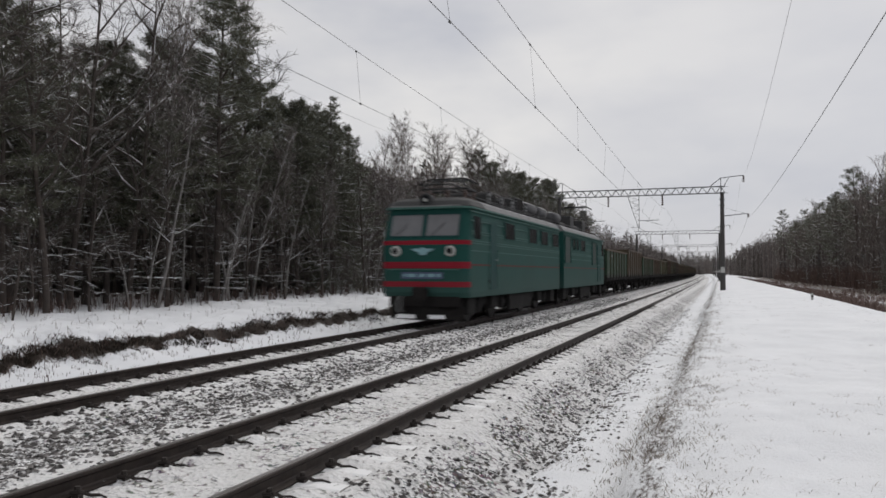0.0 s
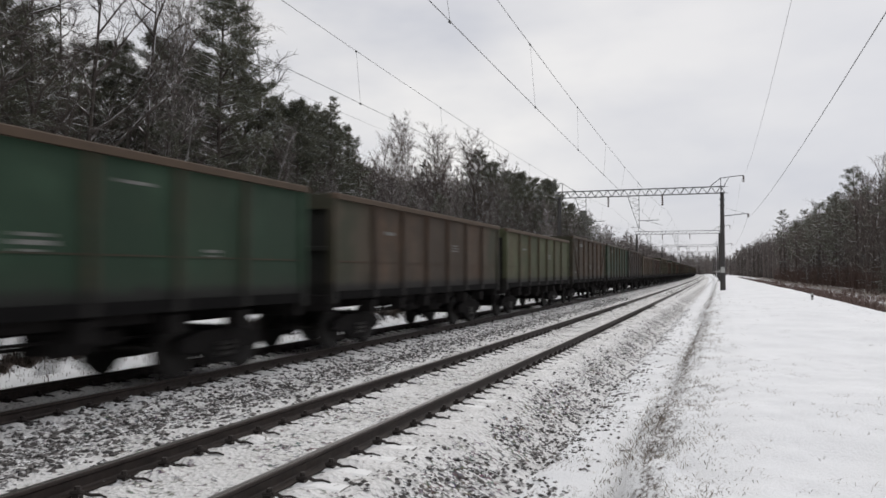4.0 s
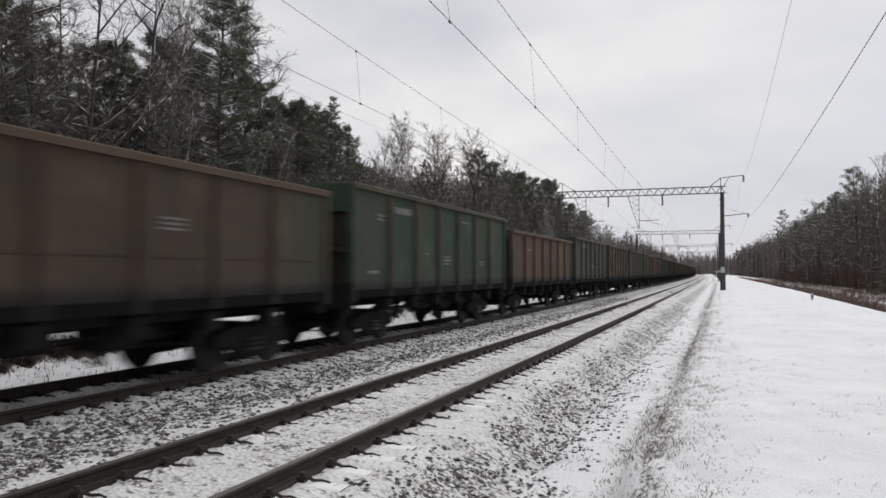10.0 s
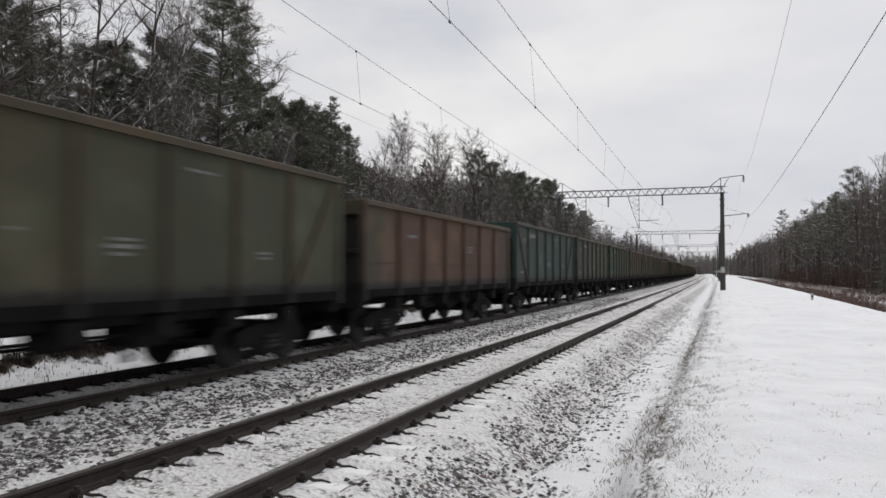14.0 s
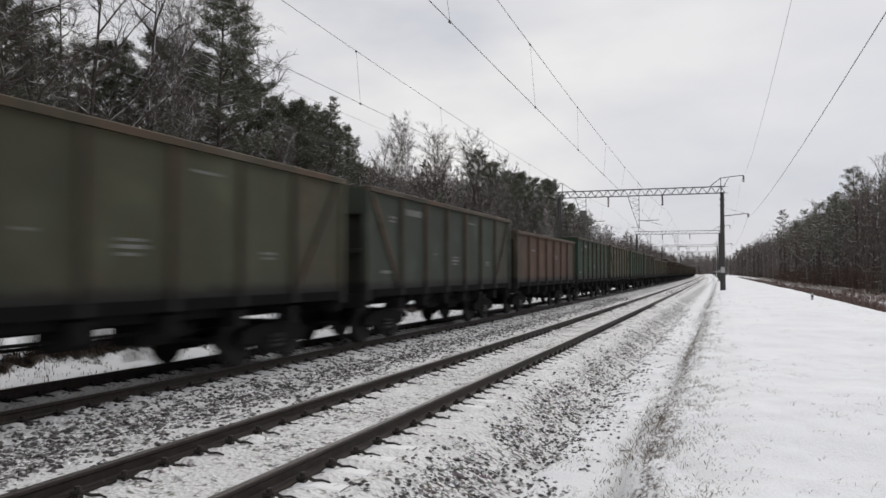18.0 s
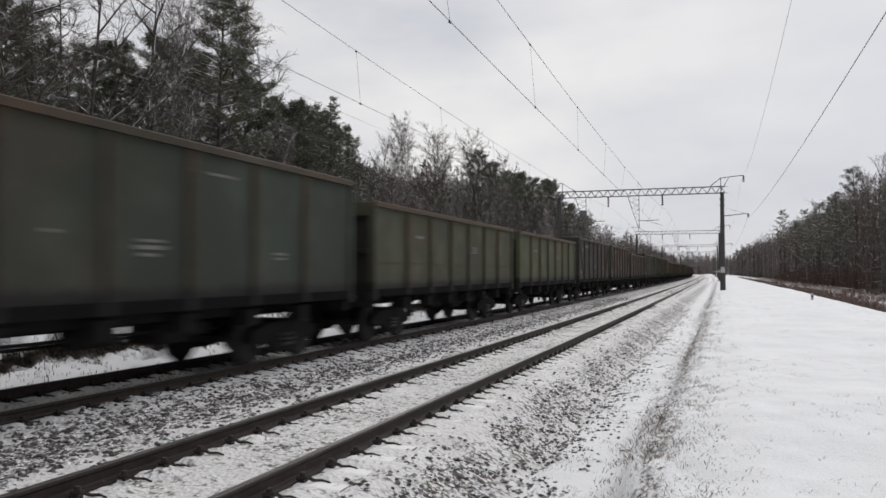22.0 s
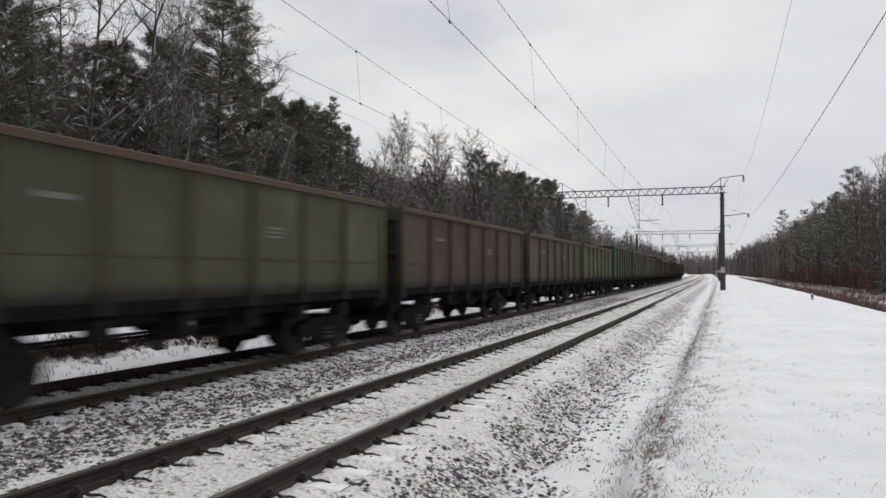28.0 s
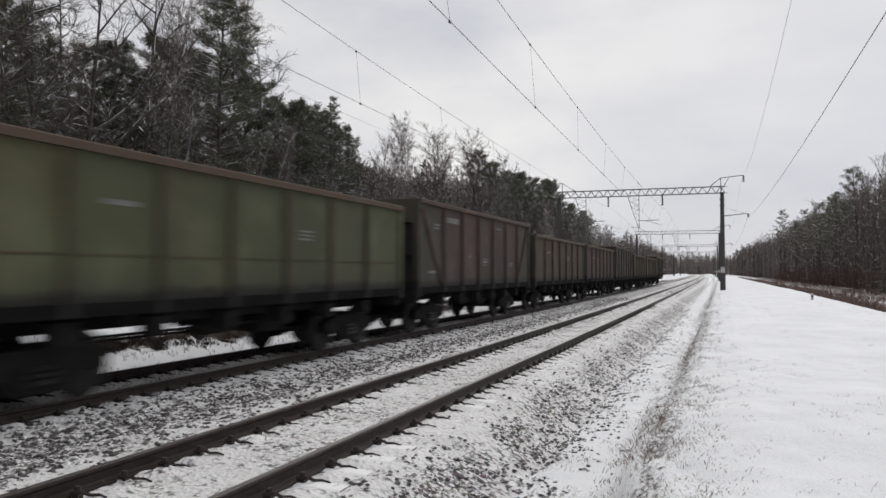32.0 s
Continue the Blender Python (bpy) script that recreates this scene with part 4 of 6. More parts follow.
def pantograph(parent, y, raised, base=4.75):
    p = part("pantograph", Shape().box(-0.9, 0.9, y - 0.55, y - 0.45, base, base + 0.07).box(-0.9, 0.9, y + 0.45, y + 0.55, base, base + 0.07).box(-0.9, -0.82, y - 0.55, y + 0.55, base, base + 0.07).box(0.82, 0.9, y - 0.55, y + 0.55, base, base + 0.07), M_LOCO_DARK, parent, "raised pantograph" if raised else "folded pantograph")
    top = 6.28 if raised else base + 0.42
    mid = (base + top) / 2 if raised else base + 0.12
    reach = 0.85 if raised else 1.25
    for s in (-1, 1):
        for e in (-1, 1):
            part("lower_arm", Shape().tube((s * 0.7, y + e * 0.35, base + 0.05), (s * 0.55, y + e * reach, mid), 0.032, 0.026, 5), M_LOCO_DARK, p)
            part("upper_arm", Shape().tube((s * 0.55, y + e * reach, mid), (s * 0.45, y + e * 0.15, top - 0.08), 0.024, 0.02, 5), M_LOCO_DARK, p)
    for e in (-1, 1):
        part("knee_bar", Shape().tube((-0.55, y + e * reach, mid), (0.55, y + e * reach, mid), 0.02, 0.02, 5), M_LOCO_DARK, p)
    head = Shape()
    for e in (-0.3, 0.3):
        head.pipe([(-1.05, y + e, top - 0.18), (-0.75, y + e, top), (0.75, y + e, top), (1.05, y + e, top - 0.18)], 0.035, 6)
    head.box(-0.5, -0.44, y - 0.3, y + 0.3, top - 0.1, top - 0.04).box(0.44, 0.5, y - 0.3, y + 0.3, top - 0.1, top - 0.04)
    part("collector_head", head, M_LOCO_DARK, p)
    for s in (-0.8, 0.8):
        for e in (-0.5, 0.5):
            part("support_insulator", Shape().turned((s, y + e, base - 0.42), (s, y + e, base), [(0, 0.05), (0.2, 0.09), (0.45, 0.06), (0.7, 0.09), (1, 0.04)], 8), M_GLAZE, p)


def side_window(body, s, ya, yb, z0=3.06, z1=3.68):
    xa, xb = sorted((s * (L_X - 0.01), s * (L_X + 0.012)))
    w = part("window", Shape().box(xa, xb, ya, yb, z0, z1), M_PANE, body, "dark side window")
    fr = Shape()
    xa, xb = sorted((s * L_X, s * (L_X + 0.03)))
    for a, b, c, d in ((ya - 0.05, yb + 0.05, z1, z1 + 0.05), (ya - 0.05, yb + 0.05, z0 - 0.05, z0), (ya - 0.05, ya, z0, z1), (yb, yb + 0.05, z0, z1)):
        fr.box(xa, xb, a, b, c, d)
    part("window_frame", fr, M_LOCO, w)


def louvre(body, s, ya, yb, z0=2.29, z1=3.69, n=14):
    xa, xb = sorted((s * (L_X + 0.002), s * (L_X + 0.02)))
    g = part("louvre_grille", Shape().box(xa, xb, ya, yb, z0, z1), M_LOCO_DARK, body, "ventilation grille with grey-green slats")
    for i in range(n):
        z = z0 + (z1 - z0) * (i + 0.5) / n
        k = Shape()
        k.loft([[(s * (L_X + 0.015), y, z - 0.02), (s * (L_X + 0.035), y, z - 0.04), (s * (L_X + 0.035), y, z - 0.02), (s * (L_X + 0.015), y, z + 0.03)] for y in (ya + 0.03, yb - 0.03)])
        part("slat", k, M_LOUVRE, g)
    f = Shape()
    xa, xb = sorted((s * L_X, s * (L_X + 0.055)))
    for a, b, c, d in ((ya - 0.04, yb + 0.04, z1, z1 + 0.04), (ya - 0.04, yb + 0.04, z0 - 0.04, z0), (ya - 0.04, ya, z0, z1), (yb, yb + 0.04, z0, z1)):
        f.box(xa, xb, a, b, c, d)
    part("grille_frame", f, M_LOCO, g)


def loco_bogie(parent, y):
    b = part("bogie", Shape().box(-0.95, 0.95, -0.3, 0.3, 0.6, 0.95, 0.05), M_GEAR, parent, "black two-axle power bogie", at=(0, y, 0))
    for s in (-1, 1):
        x0, x1 = sorted((s * 1.02, s * 1.2))
        out = [(-2.25, 0.62), (-1.9, 0.42), (-1.1, 0.42), (-0.75, 0.6), (0.75, 0.6), (1.1, 0.42), (1.9, 0.42), (2.25, 0.62), (2.25, 0.86), (-2.25, 0.86)]
        part("bogie_frame", Shape().loft([[(x0, p, q) for p, q in out], [(x1, p, q) for p, q in out]]), M_GEAR, b)
        for dy in (-1.5, 1.5):
            part("axle_box", Shape().turned((s * 1.16, dy, 0.62), (s * 1.34, dy, 0.62), [(0, 0.26), (0.7, 0.25), (1, 0.16)], 12), M_GEAR, b)
        part("sand_box", Shape().box(*sorted((s * 1.1, s * 1.4)), -0.35, 0.35, 0.45, 0.9, 0.04), M_GEAR, b)
    for dy in (-1.5, 1.5):
        part("traction_motor", Shape().box(-0.62, 0.62, dy * 0.5 - 0.5, dy * 0.5 + 0.5, 0.22, 0.72, 0.1), M_GEAR, b)
        wheelset(b, dy, 0.62)


def loco_section(raised, side_a, side_b, boxes, tanks, label):
    g = thing("electric_locomotive", label, "locomotive", "two sections of the locomotive")
    body = part("body", Shape().loft([[(x, y, z) for x, y in outline(i, n, 0, r)] for z, i, n, r in ((0.93, 0.02, 0.1, 0.35), (1.1, 0.0, 0.0, 0.35), (2.82, 0.0, 0.0, 0.35), (2.9, 0.0, 0.03, 0.35), (3.95, 0.06, 0.36, 0.4))]), M_LOCO, g)
    roof = part("roof", Shape().loft([[(x, y, z) for x, y in outline(i, n, b, r)] for z, i, n, b, r in ((3.95, 0.02, 0.2, 0, 0.45), (4.02, 0.02, 0.2, 0, 0.45), (4.2, 0.14, 0.4, 0, 0.45), (4.34, 0.42, 0.8, 0, 0.5), (4.4, 0.8, 1.3, 0, 0.5))]), M_LOCO_ROOF, g, "weathered grey rounded roof")
    part("cab_roof", Shape().loft([[(x, y, z) for x, y in outline(i, n, 12.9, r)] for z, i, n, r in ((4.0, 0.012, 0.19, 0.45), (4.024, 0.012, 0.19, 0.45), (4.205, 0.135, 0.39, 0.45), (4.346, 0.41, 0.79, 0.4))]), M_LOCO_DARK, roof, "sooty dark cab roof")
    part("gutter", Shape().loft([[(x, y, z) for x, y in outline(-0.03, 0.14, -0.0, 0.5)] for z in (3.93, 3.98)]), M_LOCO_BAND, roof, "pale gutter strip")
    yf = -L_HALF
    # front bands, wrapped round the corners
    for z0, z1, m, ins in ((2.7, 2.84, M_LOCO_RED, -0.012), (1.9, 2.12, M_LOCO_RED, -0.012), (1.28, 1.46, M_LOCO_RED, -0.012)):
        pts = outline(ins, -0.012, 0)[2:]
        pts = [p for p in pts if p[1] < yf + 0.36]
        inner = [(x * 0.985, y + 0.03) for x, y in pts]
        k = Shape()
        for (a, b), (c, d) in zip(zip(pts, pts[1:]), zip(inner, inner[1:])):
            k.loft([[(*a, z0), (*b, z0), (*b, z1), (*a, z1)], [(*c, z0), (*d, z0), (*d, z1), (*c, z1)]])
        part("red_band", k, m, body, "bright red front band")
    part("handrail", Shape().tube((-1.3, yf - 0.09, 1.86), (1.3, yf - 0.09, 1.86), 0.018, 0.018, 6), M_LOCO_BAND, body, "pale front handrail")
    part("number_plate", Shape().box(-0.78, 0.72, yf - 0.03, yf - 0.012, 1.55, 1.78), M_PLATE, body, "blue-grey plate with worn pale bars")
    bars = Shape()
    for x, w in ((-0.66, 0.08), (-0.4, 0.3), (-0.02, 0.22), (0.3, 0.26), (0.58, 0.14)):
        bars.box(x - w / 2, x + w / 2, yf - 0.036, yf - 0.03, 1.61, 1.72)
    part("plate_bar", bars, M_EMBLEM, body)
    em = Shape()
    for s in (-1, 1):
        k = [(0, 2.31), (0.13, 2.33), (0.2, 2.44), (0.34, 2.48), (0.5, 2.57), (0.3, 2.6), (0.14, 2.58), (0.06, 2.63), (0, 2.63)]
        ring = [(s * x, z) for x, z in k]
        ring = [(0.82 * x, 2.47 + 0.8 * (z - 2.47)) for x, z in ring]
        em.loft([[(x, yf - 0.05, z) for x, z in ring], [(x, yf - 0.005, z) for x, z in ring]])
    part("emblem", em, M_EMBLEM, body, "pale winged emblem")
    for x in (-0.98, 0.98):
        lamp = part("marker_light", Shape().turned((x, yf + 0.02, 2.48), (x, yf - 0.13, 2.48), [(0, 0.185), (0.6, 0.18), (1, 0.155)], 20), M_POST, body, "round marker light with a pale rim")
        part("lens", Shape().turned((x, yf - 0.1, 2.48), (x, yf - 0.135, 2.48), [(0, 0.115), (0.9, 0.11), (1, 0.09)], 16), M_PANE, lamp)
    # windscreens lean back with the cab front
    for x0, x1 in ((-1.22, -0.08), (0.08, 1.22)):
        def lean(z):
            return yf + 0.03 + (z - 2.9) / 1.05 * 0.33
        k = Shape().loft([[(x0, lean(z) - d, z) for z in ()] or [(x0, lean(3.0) - d, 3.0), (x1, lean(3.0) - d, 3.0), (x1, lean(3.72) - d, 3.72), (x0, lean(3.72) - d, 3.72)] for d in (-0.02, 0.012)])
        w = part("windscreen", k, M_SCREEN, body, "grey reflecting windscreen")
        f = Shape()
        for a, b, c, d in ((x0 - 0.05, x1 + 0.05, 3.72, 3.77), (x0 - 0.05, x1 + 0.05, 2.95, 3.0), (x0 - 0.05, x0, 3.0, 3.72), (x1, x1 + 0.05, 3.0, 3.72)):
            f.loft([[(a, lean(c) - e, c), (b, lean(c) - e, c), (b, lean(d) - e, d), (a, lean(d) - e, d)] for e in (-0.03, 0.03)])
        part("windscreen_frame", f, M_LOCO_FRONT, w)
        part("wiper", Shape().tube((x0 + 0.2, lean(3.0) - 0.03, 3.0), (x0 + 0.65, lean(3.45) - 0.03, 3.45), 0.01, 0.01, 4), M_UNDER, w)
    hl = part("headlight", Shape().turned((0, yf + 0.75, 4.25), (0, yf + 0.22, 4.25), [(0, 0.1), (0.3, 0.2), (1, 0.21)], 18), M_LOCO_DARK, roof, "round roof headlight")
    part("headlight_rim", Shape().turned((0, yf + 0.24, 4.25), (0, yf + 0.17, 4.25), [(0, 0.21), (0.5, 0.22), (1, 0.19)], 18), M_LOCO_DARK, hl)
    part("lens", Shape().turned((0, yf + 0.2, 4.25), (0, yf + 0.165, 4.25), [(0, 0.17), (1, 0.15)], 18), M_PANE, hl)
    part("bulb_mirror", Shape().turned((0, yf + 0.17, 4.22), (0, yf + 0.155, 4.22), [(0, 0.07), (1, 0.05)], 12), M_POST, hl)
    part("visor", Shape().box(-1.25, 1.25, yf + 0.18, yf + 0.5, 3.99, 4.03, 0.01), M_LOCO_ROOF, roof)
    # below the buffer beam
    part("buffer_beam", Shape().box(-1.25, 1.25, yf + 0.08, yf + 0.4, 0.62, 1.0, 0.03), M_UNDER, g)
    pl = Shape().loft([[(-1.3, yf + 0.35, 0.18), (0, yf - 0.1, 0.16), (1.3, yf + 0.35, 0.18), (1.3, yf + 0.45, 0.18), (-1.3, yf + 0.45, 0.18)], [(-1.3, yf + 0.4, 0.62), (0, yf + 0.1, 0.62), (1.3, yf + 0.4, 0.62), (1.3, yf + 0.5, 0.62), (-1.3, yf + 0.5, 0.62)]])
    plough = part("plough", pl, M_UNDER, g)
    for x in (-0.62, 0.42):
        sn = Shape().loft([[(x - 0.38, yf + 0.06, 0.22), (x + 0.38, yf + 0.06, 0.22), (x + 0.38, yf - 0.02, 0.22), (x - 0.38, yf - 0.02, 0.22)], [(x - 0.34, yf + 0.14, 0.36), (x + 0.3, yf + 0.14, 0.34), (x + 0.3, yf + 0.02, 0.33), (x - 0.34, yf + 0.02, 0.35)]])
        part("caked_snow", sn, M_SNOW, plough, "snow caked on the plough")
    for x in (-0.9, -0.72):
        part("hose", Shape().pipe([(x, yf + 0.02, 0.95), (x, yf - 0.14, 0.8), (x, yf - 0.14, 0.48), (x, yf + 0.1, 0.42)], 0.024, 6), M_CHROME, g, "pale brake hose")
    for e, c in ((-1, 0.42), (1, 0.45)):
        k = Shape().box(-0.16, 0.16, *sorted((e * (L_HALF - 0.1), e * (L_HALF + 0.3))), 0.92, 1.2, 0.03)
        k.box(-0.22, 0.26, *sorted((e * (L_HALF + 0.2), e * (L_HALF + c))), 0.84, 1.28, 0.06)
        part("coupler", k, M_UNDER, g, "black automatic coupler")
    # sides
    for s, plan in ((1, side_a), (-1, side_b)):
        for kind, a, b in plan:
            ya, yb = L_HALF - b, L_HALF - a
            if kind == "window":
                side_window(body, s, ya, yb)
            else:
                louvre(body, s, ya, yb)
        covers = [(L_HALF - b - 0.08, L_HALF - a + 0.08, 3.0 if k == "window" else 2.2) for k, a, b in plan] + [(-4.95, -4.05, 1.0), (-6.75, -6.05, 2.9)]
        for z in (3.83, 3.52, 3.16, 3.08, 2.84, 2.76, 2.5):
            y = -L_HALF + 0.4
            cuts = sorted((a, b) for a, b, zz in covers if z < 3.78 and z > zz)
            for a, b in cuts + [(L_HALF - 0.03, L_HALF)]:
                if a > y + 0.05:
                    part("side_rib", Shape().box(*sorted((s * (L_X - 0.045), s * (L_X + 0.016))), y, a, z - 0.014, z + 0.014), M_LOCO_BAND, body, "pale ridge along the side")
                y = max(y, b)
        k = Shape().box(*sorted((s * (L_X + 0.002), s * (L_X + 0.008))), -L_HALF + 0.4, L_HALF - 0.03, 2.0, 2.05)
        part("red_line", k, M_LOCO_LINE, body, "thin red line along the side")
        xa, xb = sorted((s * (L_X - 0.01), s * (L_X + 0.012)))
        w = part("cab_window", Shape().box(xa, xb, -6.75, -6.05, 2.92, 3.68), M_PANE, body, "dark cab side window")
        d = part("cab_door", Shape().box(*sorted((s * (L_X + 0.002), s * (L_X + 0.022))), -4.92, -4.1, 1.15, 3.6), M_LOCO_FRONT, body, "green cab door")
        part("door_handle", Shape().box(*sorted((s * (L_X + 0.02), s * (L_X + 0.05))), -4.3, -4.16, 2.2, 2.24), M_CHROME, d)
        for y in (-5.02, -4.0):
            part("grab_rail", Shape().tube((s * (L_X + 0.05), y, 1.2), (s * (L_X + 0.05), y, 2.6), 0.015, 0.015, 5), M_LOCO_BAND, body)
        # no hollow here: the recess's inner shade is the plate's black colour
        part("foot_hole", Shape().box(*sorted((s * (L_X + 0.002), s * (L_X + 0.012))), -5.1, -4.75, 1.38, 1.5), M_UNDER, body, "step recess drawn as a dark plate")
        part("equipment_box", Shape().box(*sorted((s * 1.3, s * 1.45)), -1.75, 1.75, 0.3, 0.92, 0.04), M_GEAR, g)
        for ya in (-6.9, 6.05):
            part("sand_chute", Shape().box(*sorted((s * 1.1, s * 1.42)), ya, ya + 0.8, 0.35, 0.93, 0.06), M_GEAR, g)
    part("gangway_end", Shape().box(-0.75, 0.75, L_HALF - 0.02, L_HALF + 0.58, 1.0, 3.3, 0.05), M_UNDER, body, "dark gangway bellows")
    # added dark block: stands for the shade low between the two sections
    part("end_skirt", Shape().box(-1.35, 1.35, L_HALF - 0.02, L_HALF + 0.3, 0.95, 2.25, 0.05), M_UNDER, body, "black block added as shade on the lower end face")
    part("frame_beam", Shape().box(-1.2, 1.2, -L_HALF + 0.5, L_HALF - 0.1, 0.78, 0.94), M_UNDER, g)
    loco_bogie(g, -3.75), loco_bogie(g, 3.75)
    # roof gear
    pantograph(g, -4.9, raised)
    for d0, d1, h, w in boxes:
        y0, y1 = L_HALF - d1, L_HALF - d0
        bx2 = part("roof_box", Shape().box(-w, w, y0, y1, 4.36, 4.36 + h, 0.08), M_LOCO_DARK, roof, "dark ventilation housing")
        part("louvre_panel", Shape().box(w - 0.01, w + 0.02, y0 + 0.1, y1 - 0.1, 4.45, 4.3 + h), M_UNDER, bx2)
    for d0, d1 in tanks:
        y0, y1 = L_HALF - d1, L_HALF - d0
        for x in (0.78, -0.78):
            t = part("air_reservoir", Shape().turned((x, y0, 4.76), (x, y1, 4.76), [(0, 0.05), (0.03, 0.22), (0.1, 0.29), (0.9, 0.29), (0.97, 0.22), (1, 0.05)], 14), M_TANK, roof, "grey cylindrical roof tank", smooth=True)
            for y in (y0 + 0.4, y1 - 0.4):
                part("tank_saddle", Shape().box(x - 0.22, x + 0.22, y - 0.05, y + 0.05, 4.28, 4.5), M_LOCO_DARK, t)
    for y in (-6.0, -3.4, -0.4, 1.8, 3.85):
        for x in (-0.35, 0.35):
            part("busbar_insulator", Shape().turned((x, y, 4.36), (x, y, 4.72), [(0, 0.05), (0.2, 0.08), (0.4, 0.05), (0.6, 0.08), (0.8, 0.05), (1, 0.02)], 8), M_GLAZE, roof)
    part("busbar", Shape().tube((0.35, -6.0, 4.73), (0.35, 3.85, 4.73), 0.015, 0.015, 5), M_WIRE, roof)
    for y in (-2.9, -1.1, 0.6, 2.9, 5.4):
        k = part("roof_insulator", Shape().turned((0.92, y, 4.38), (0.92, y, 4.86), [(0, 0.07), (0.15, 0.11), (0.3, 0.06), (0.45, 0.11), (0.6, 0.06), (0.75, 0.11), (1, 0.04)], 9), M_GALV, roof, "grey ribbed roof insulator")
        part("cap", Shape().box(0.86, 0.98, y - 0.06, y + 0.06, 4.86, 4.92, 0.01), M_LOCO_DARK, k)
    part("roof_cable", Shape().pipe([(0.92, -2.9, 4.92), (0.92, -1.1, 4.88), (0.92, 0.6, 4.92), (0.92, 2.9, 4.87), (0.92, 5.4, 4.92)], 0.018, 5), M_WIRE, roof)
    for s in (-1, 1):
        part("roof_rail", Shape().tube((s * 1.2, -5.6, 4.44), (s * 1.2, 7.3, 4.44), 0.022, 0.022, 5), M_LOCO_DARK, roof, "dark rail along the roof edge")
    part("walkway", Shape().box(1.0, 1.25, -3.5, 7.3, 4.34, 4.38), M_LOCO_DARK, roof)
    return g


WINDOWS = (("window", 0.3, 1.7), ("window", 2.8, 4.2), ("window", 5.1, 6.5), ("window", 9.0, 10.4))
GRILLES = (("louvre", 0.2, 1.75), ("window", 2.6, 3.3), ("window", 3.7, 4.35), ("window", 5.15, 6.6), ("louvre", 9.3, 10.9))
LEAD_BOXES = ((5.1, 6.2, 0.74, 0.95), (7.4, 8.8, 0.42, 0.85), (9.4, 10.3, 0.55, 0.9))
TRAIL_BOXES = ((5.2, 6.3, 0.82, 0.95), (6.6, 8.9, 0.34, 0.8), (9.3, 10.4, 0.80, 0.95), (2.5, 4.4, 0.3, 0.8))
lead = loco_section(False, WINDOWS, GRILLES, LEAD_BOXES, ((0.4, 2.3), (2.6, 4.6)), "dark green electric locomotive section with red front bands")
trail = loco_section(True, WINDOWS, GRILLES, TRAIL_BOXES, ((0.2, 2.0),), "dark green rear locomotive section with raised pantograph")

# ---- woods ----
rnd = random.Random(7)


def crooked(start, way, length, r0, r1, n, wander):
    """A bent limb as a list of (point, radius)."""
    p, d, out = Vector(start), Vector(way).normalized(), []
    for i in range(n + 1):
        out.append((p.copy(), r0 + (r1 - r0) * i / n))
        d = (d + Vector((rnd.gauss(0, wander), rnd.gauss(0, wander), rnd.gauss(0, wander) * 0.6))).normalized()
        p = p + d * (length / n)
    return out


def limb(s, pts, n):
    rings = []
    for i, (p, r) in enumerate(pts):
        d = (pts[min(i + 1, len(pts) - 1)][0] - pts[max(i - 1, 0)][0]).normalized()
        u = d.orthogonal().normalized()
        w = d.cross(u)
        rings.append([p + r * (math.cos(2 * math.pi * k / n) * u + math.sin(2 * math.pi * k / n) * w) for k in range(n)])
    s.loft(rings, caps=False)


def sliver(s, p, d, ln, w):
    """A fine shoot: one thin blade."""
    u = d.cross(Vector((rnd.gauss(0, 1), rnd.gauss(0, 1), rnd.gauss(0, 1)))).normalized() * w
    s.face(p - u, p + u, p + d * ln)


def twigs(s, pts, count, length, fine):
    """Side shoots along a limb, each with finer ones."""
    d = (pts[-1][0] - pts[0][0]).normalized()
    for _ in range(count):
        i = rnd.uniform(0.2, 1.0) * (len(pts) - 1)
        a, b = pts[int(i)], pts[min(int(i) + 1, len(pts) - 1)]
        p = a[0].lerp(b[0], i - int(i))
        side = Vector((rnd.gauss(0, 1), rnd.gauss(0, 1), rnd.gauss(0.2, 0.6))).normalized()
        way = (d * 0.75 + side * 0.8).normalized()
        ln = length * rnd.uniform(0.5, 1.15)
        r = max(0.007, min(a[1] * 0.5, 0.012 * ln + 0.004))
        sub = crooked(p, way, ln, r, 0.004, 2, 0.16)
        limb(s, sub, 3)
        e = (sub[-1][0] - sub[0][0]).normalized()
        for _ in range(fine):
            f = rnd.uniform(0.1, 1.0) * 2
            q = sub[int(min(f, 1.99))][0].lerp(sub[int(min(f, 1.99)) + 1][0], min(f, 1.99) % 1)
            w = (e * 0.8 + Vector((rnd.gauss(0, 0.7), rnd.gauss(0, 0.7), rnd.gauss(0.15, 0.5)))).normalized()
            sliver(s, q, w, ln * rnd.uniform(0.25, 0.6), 0.007)


def snow_ridge(s, pts, lift=1.0):
    """Snow lying along the upper side of a limb: a low ridge, broken by gaps."""
    for (p, r), (q, e) in zip(pts, pts[1:]):
        d = q - p
        if rnd.random() < 0.42 or abs(d.normalized().z) > 0.8:
            continue
        w = d.cross(Vector((0, 0, 1))).normalized()
        h0, h1 = (r * 0.35 + 0.009) * lift, (e * 0.35 + 0.006) * lift
        up = Vector((0, 0, 1))
        a, b, c = p + w * r * 0.6 + up * r * 0.7, p - w * r * 0.6 + up * r * 0.7, p + up * (r + h0)
        f, g, h = q + w * e * 0.6 + up * e * 0.7, q - w * e * 0.6 + up * e * 0.7, q + up * (e + h1)
        k = len(s.v)
        s.v += [tuple(v) for v in (a, b, c, f, g, h)]
        s.f += [(k, k + 3, k + 5, k + 2), (k + 1, k + 2, k + 5, k + 4)]


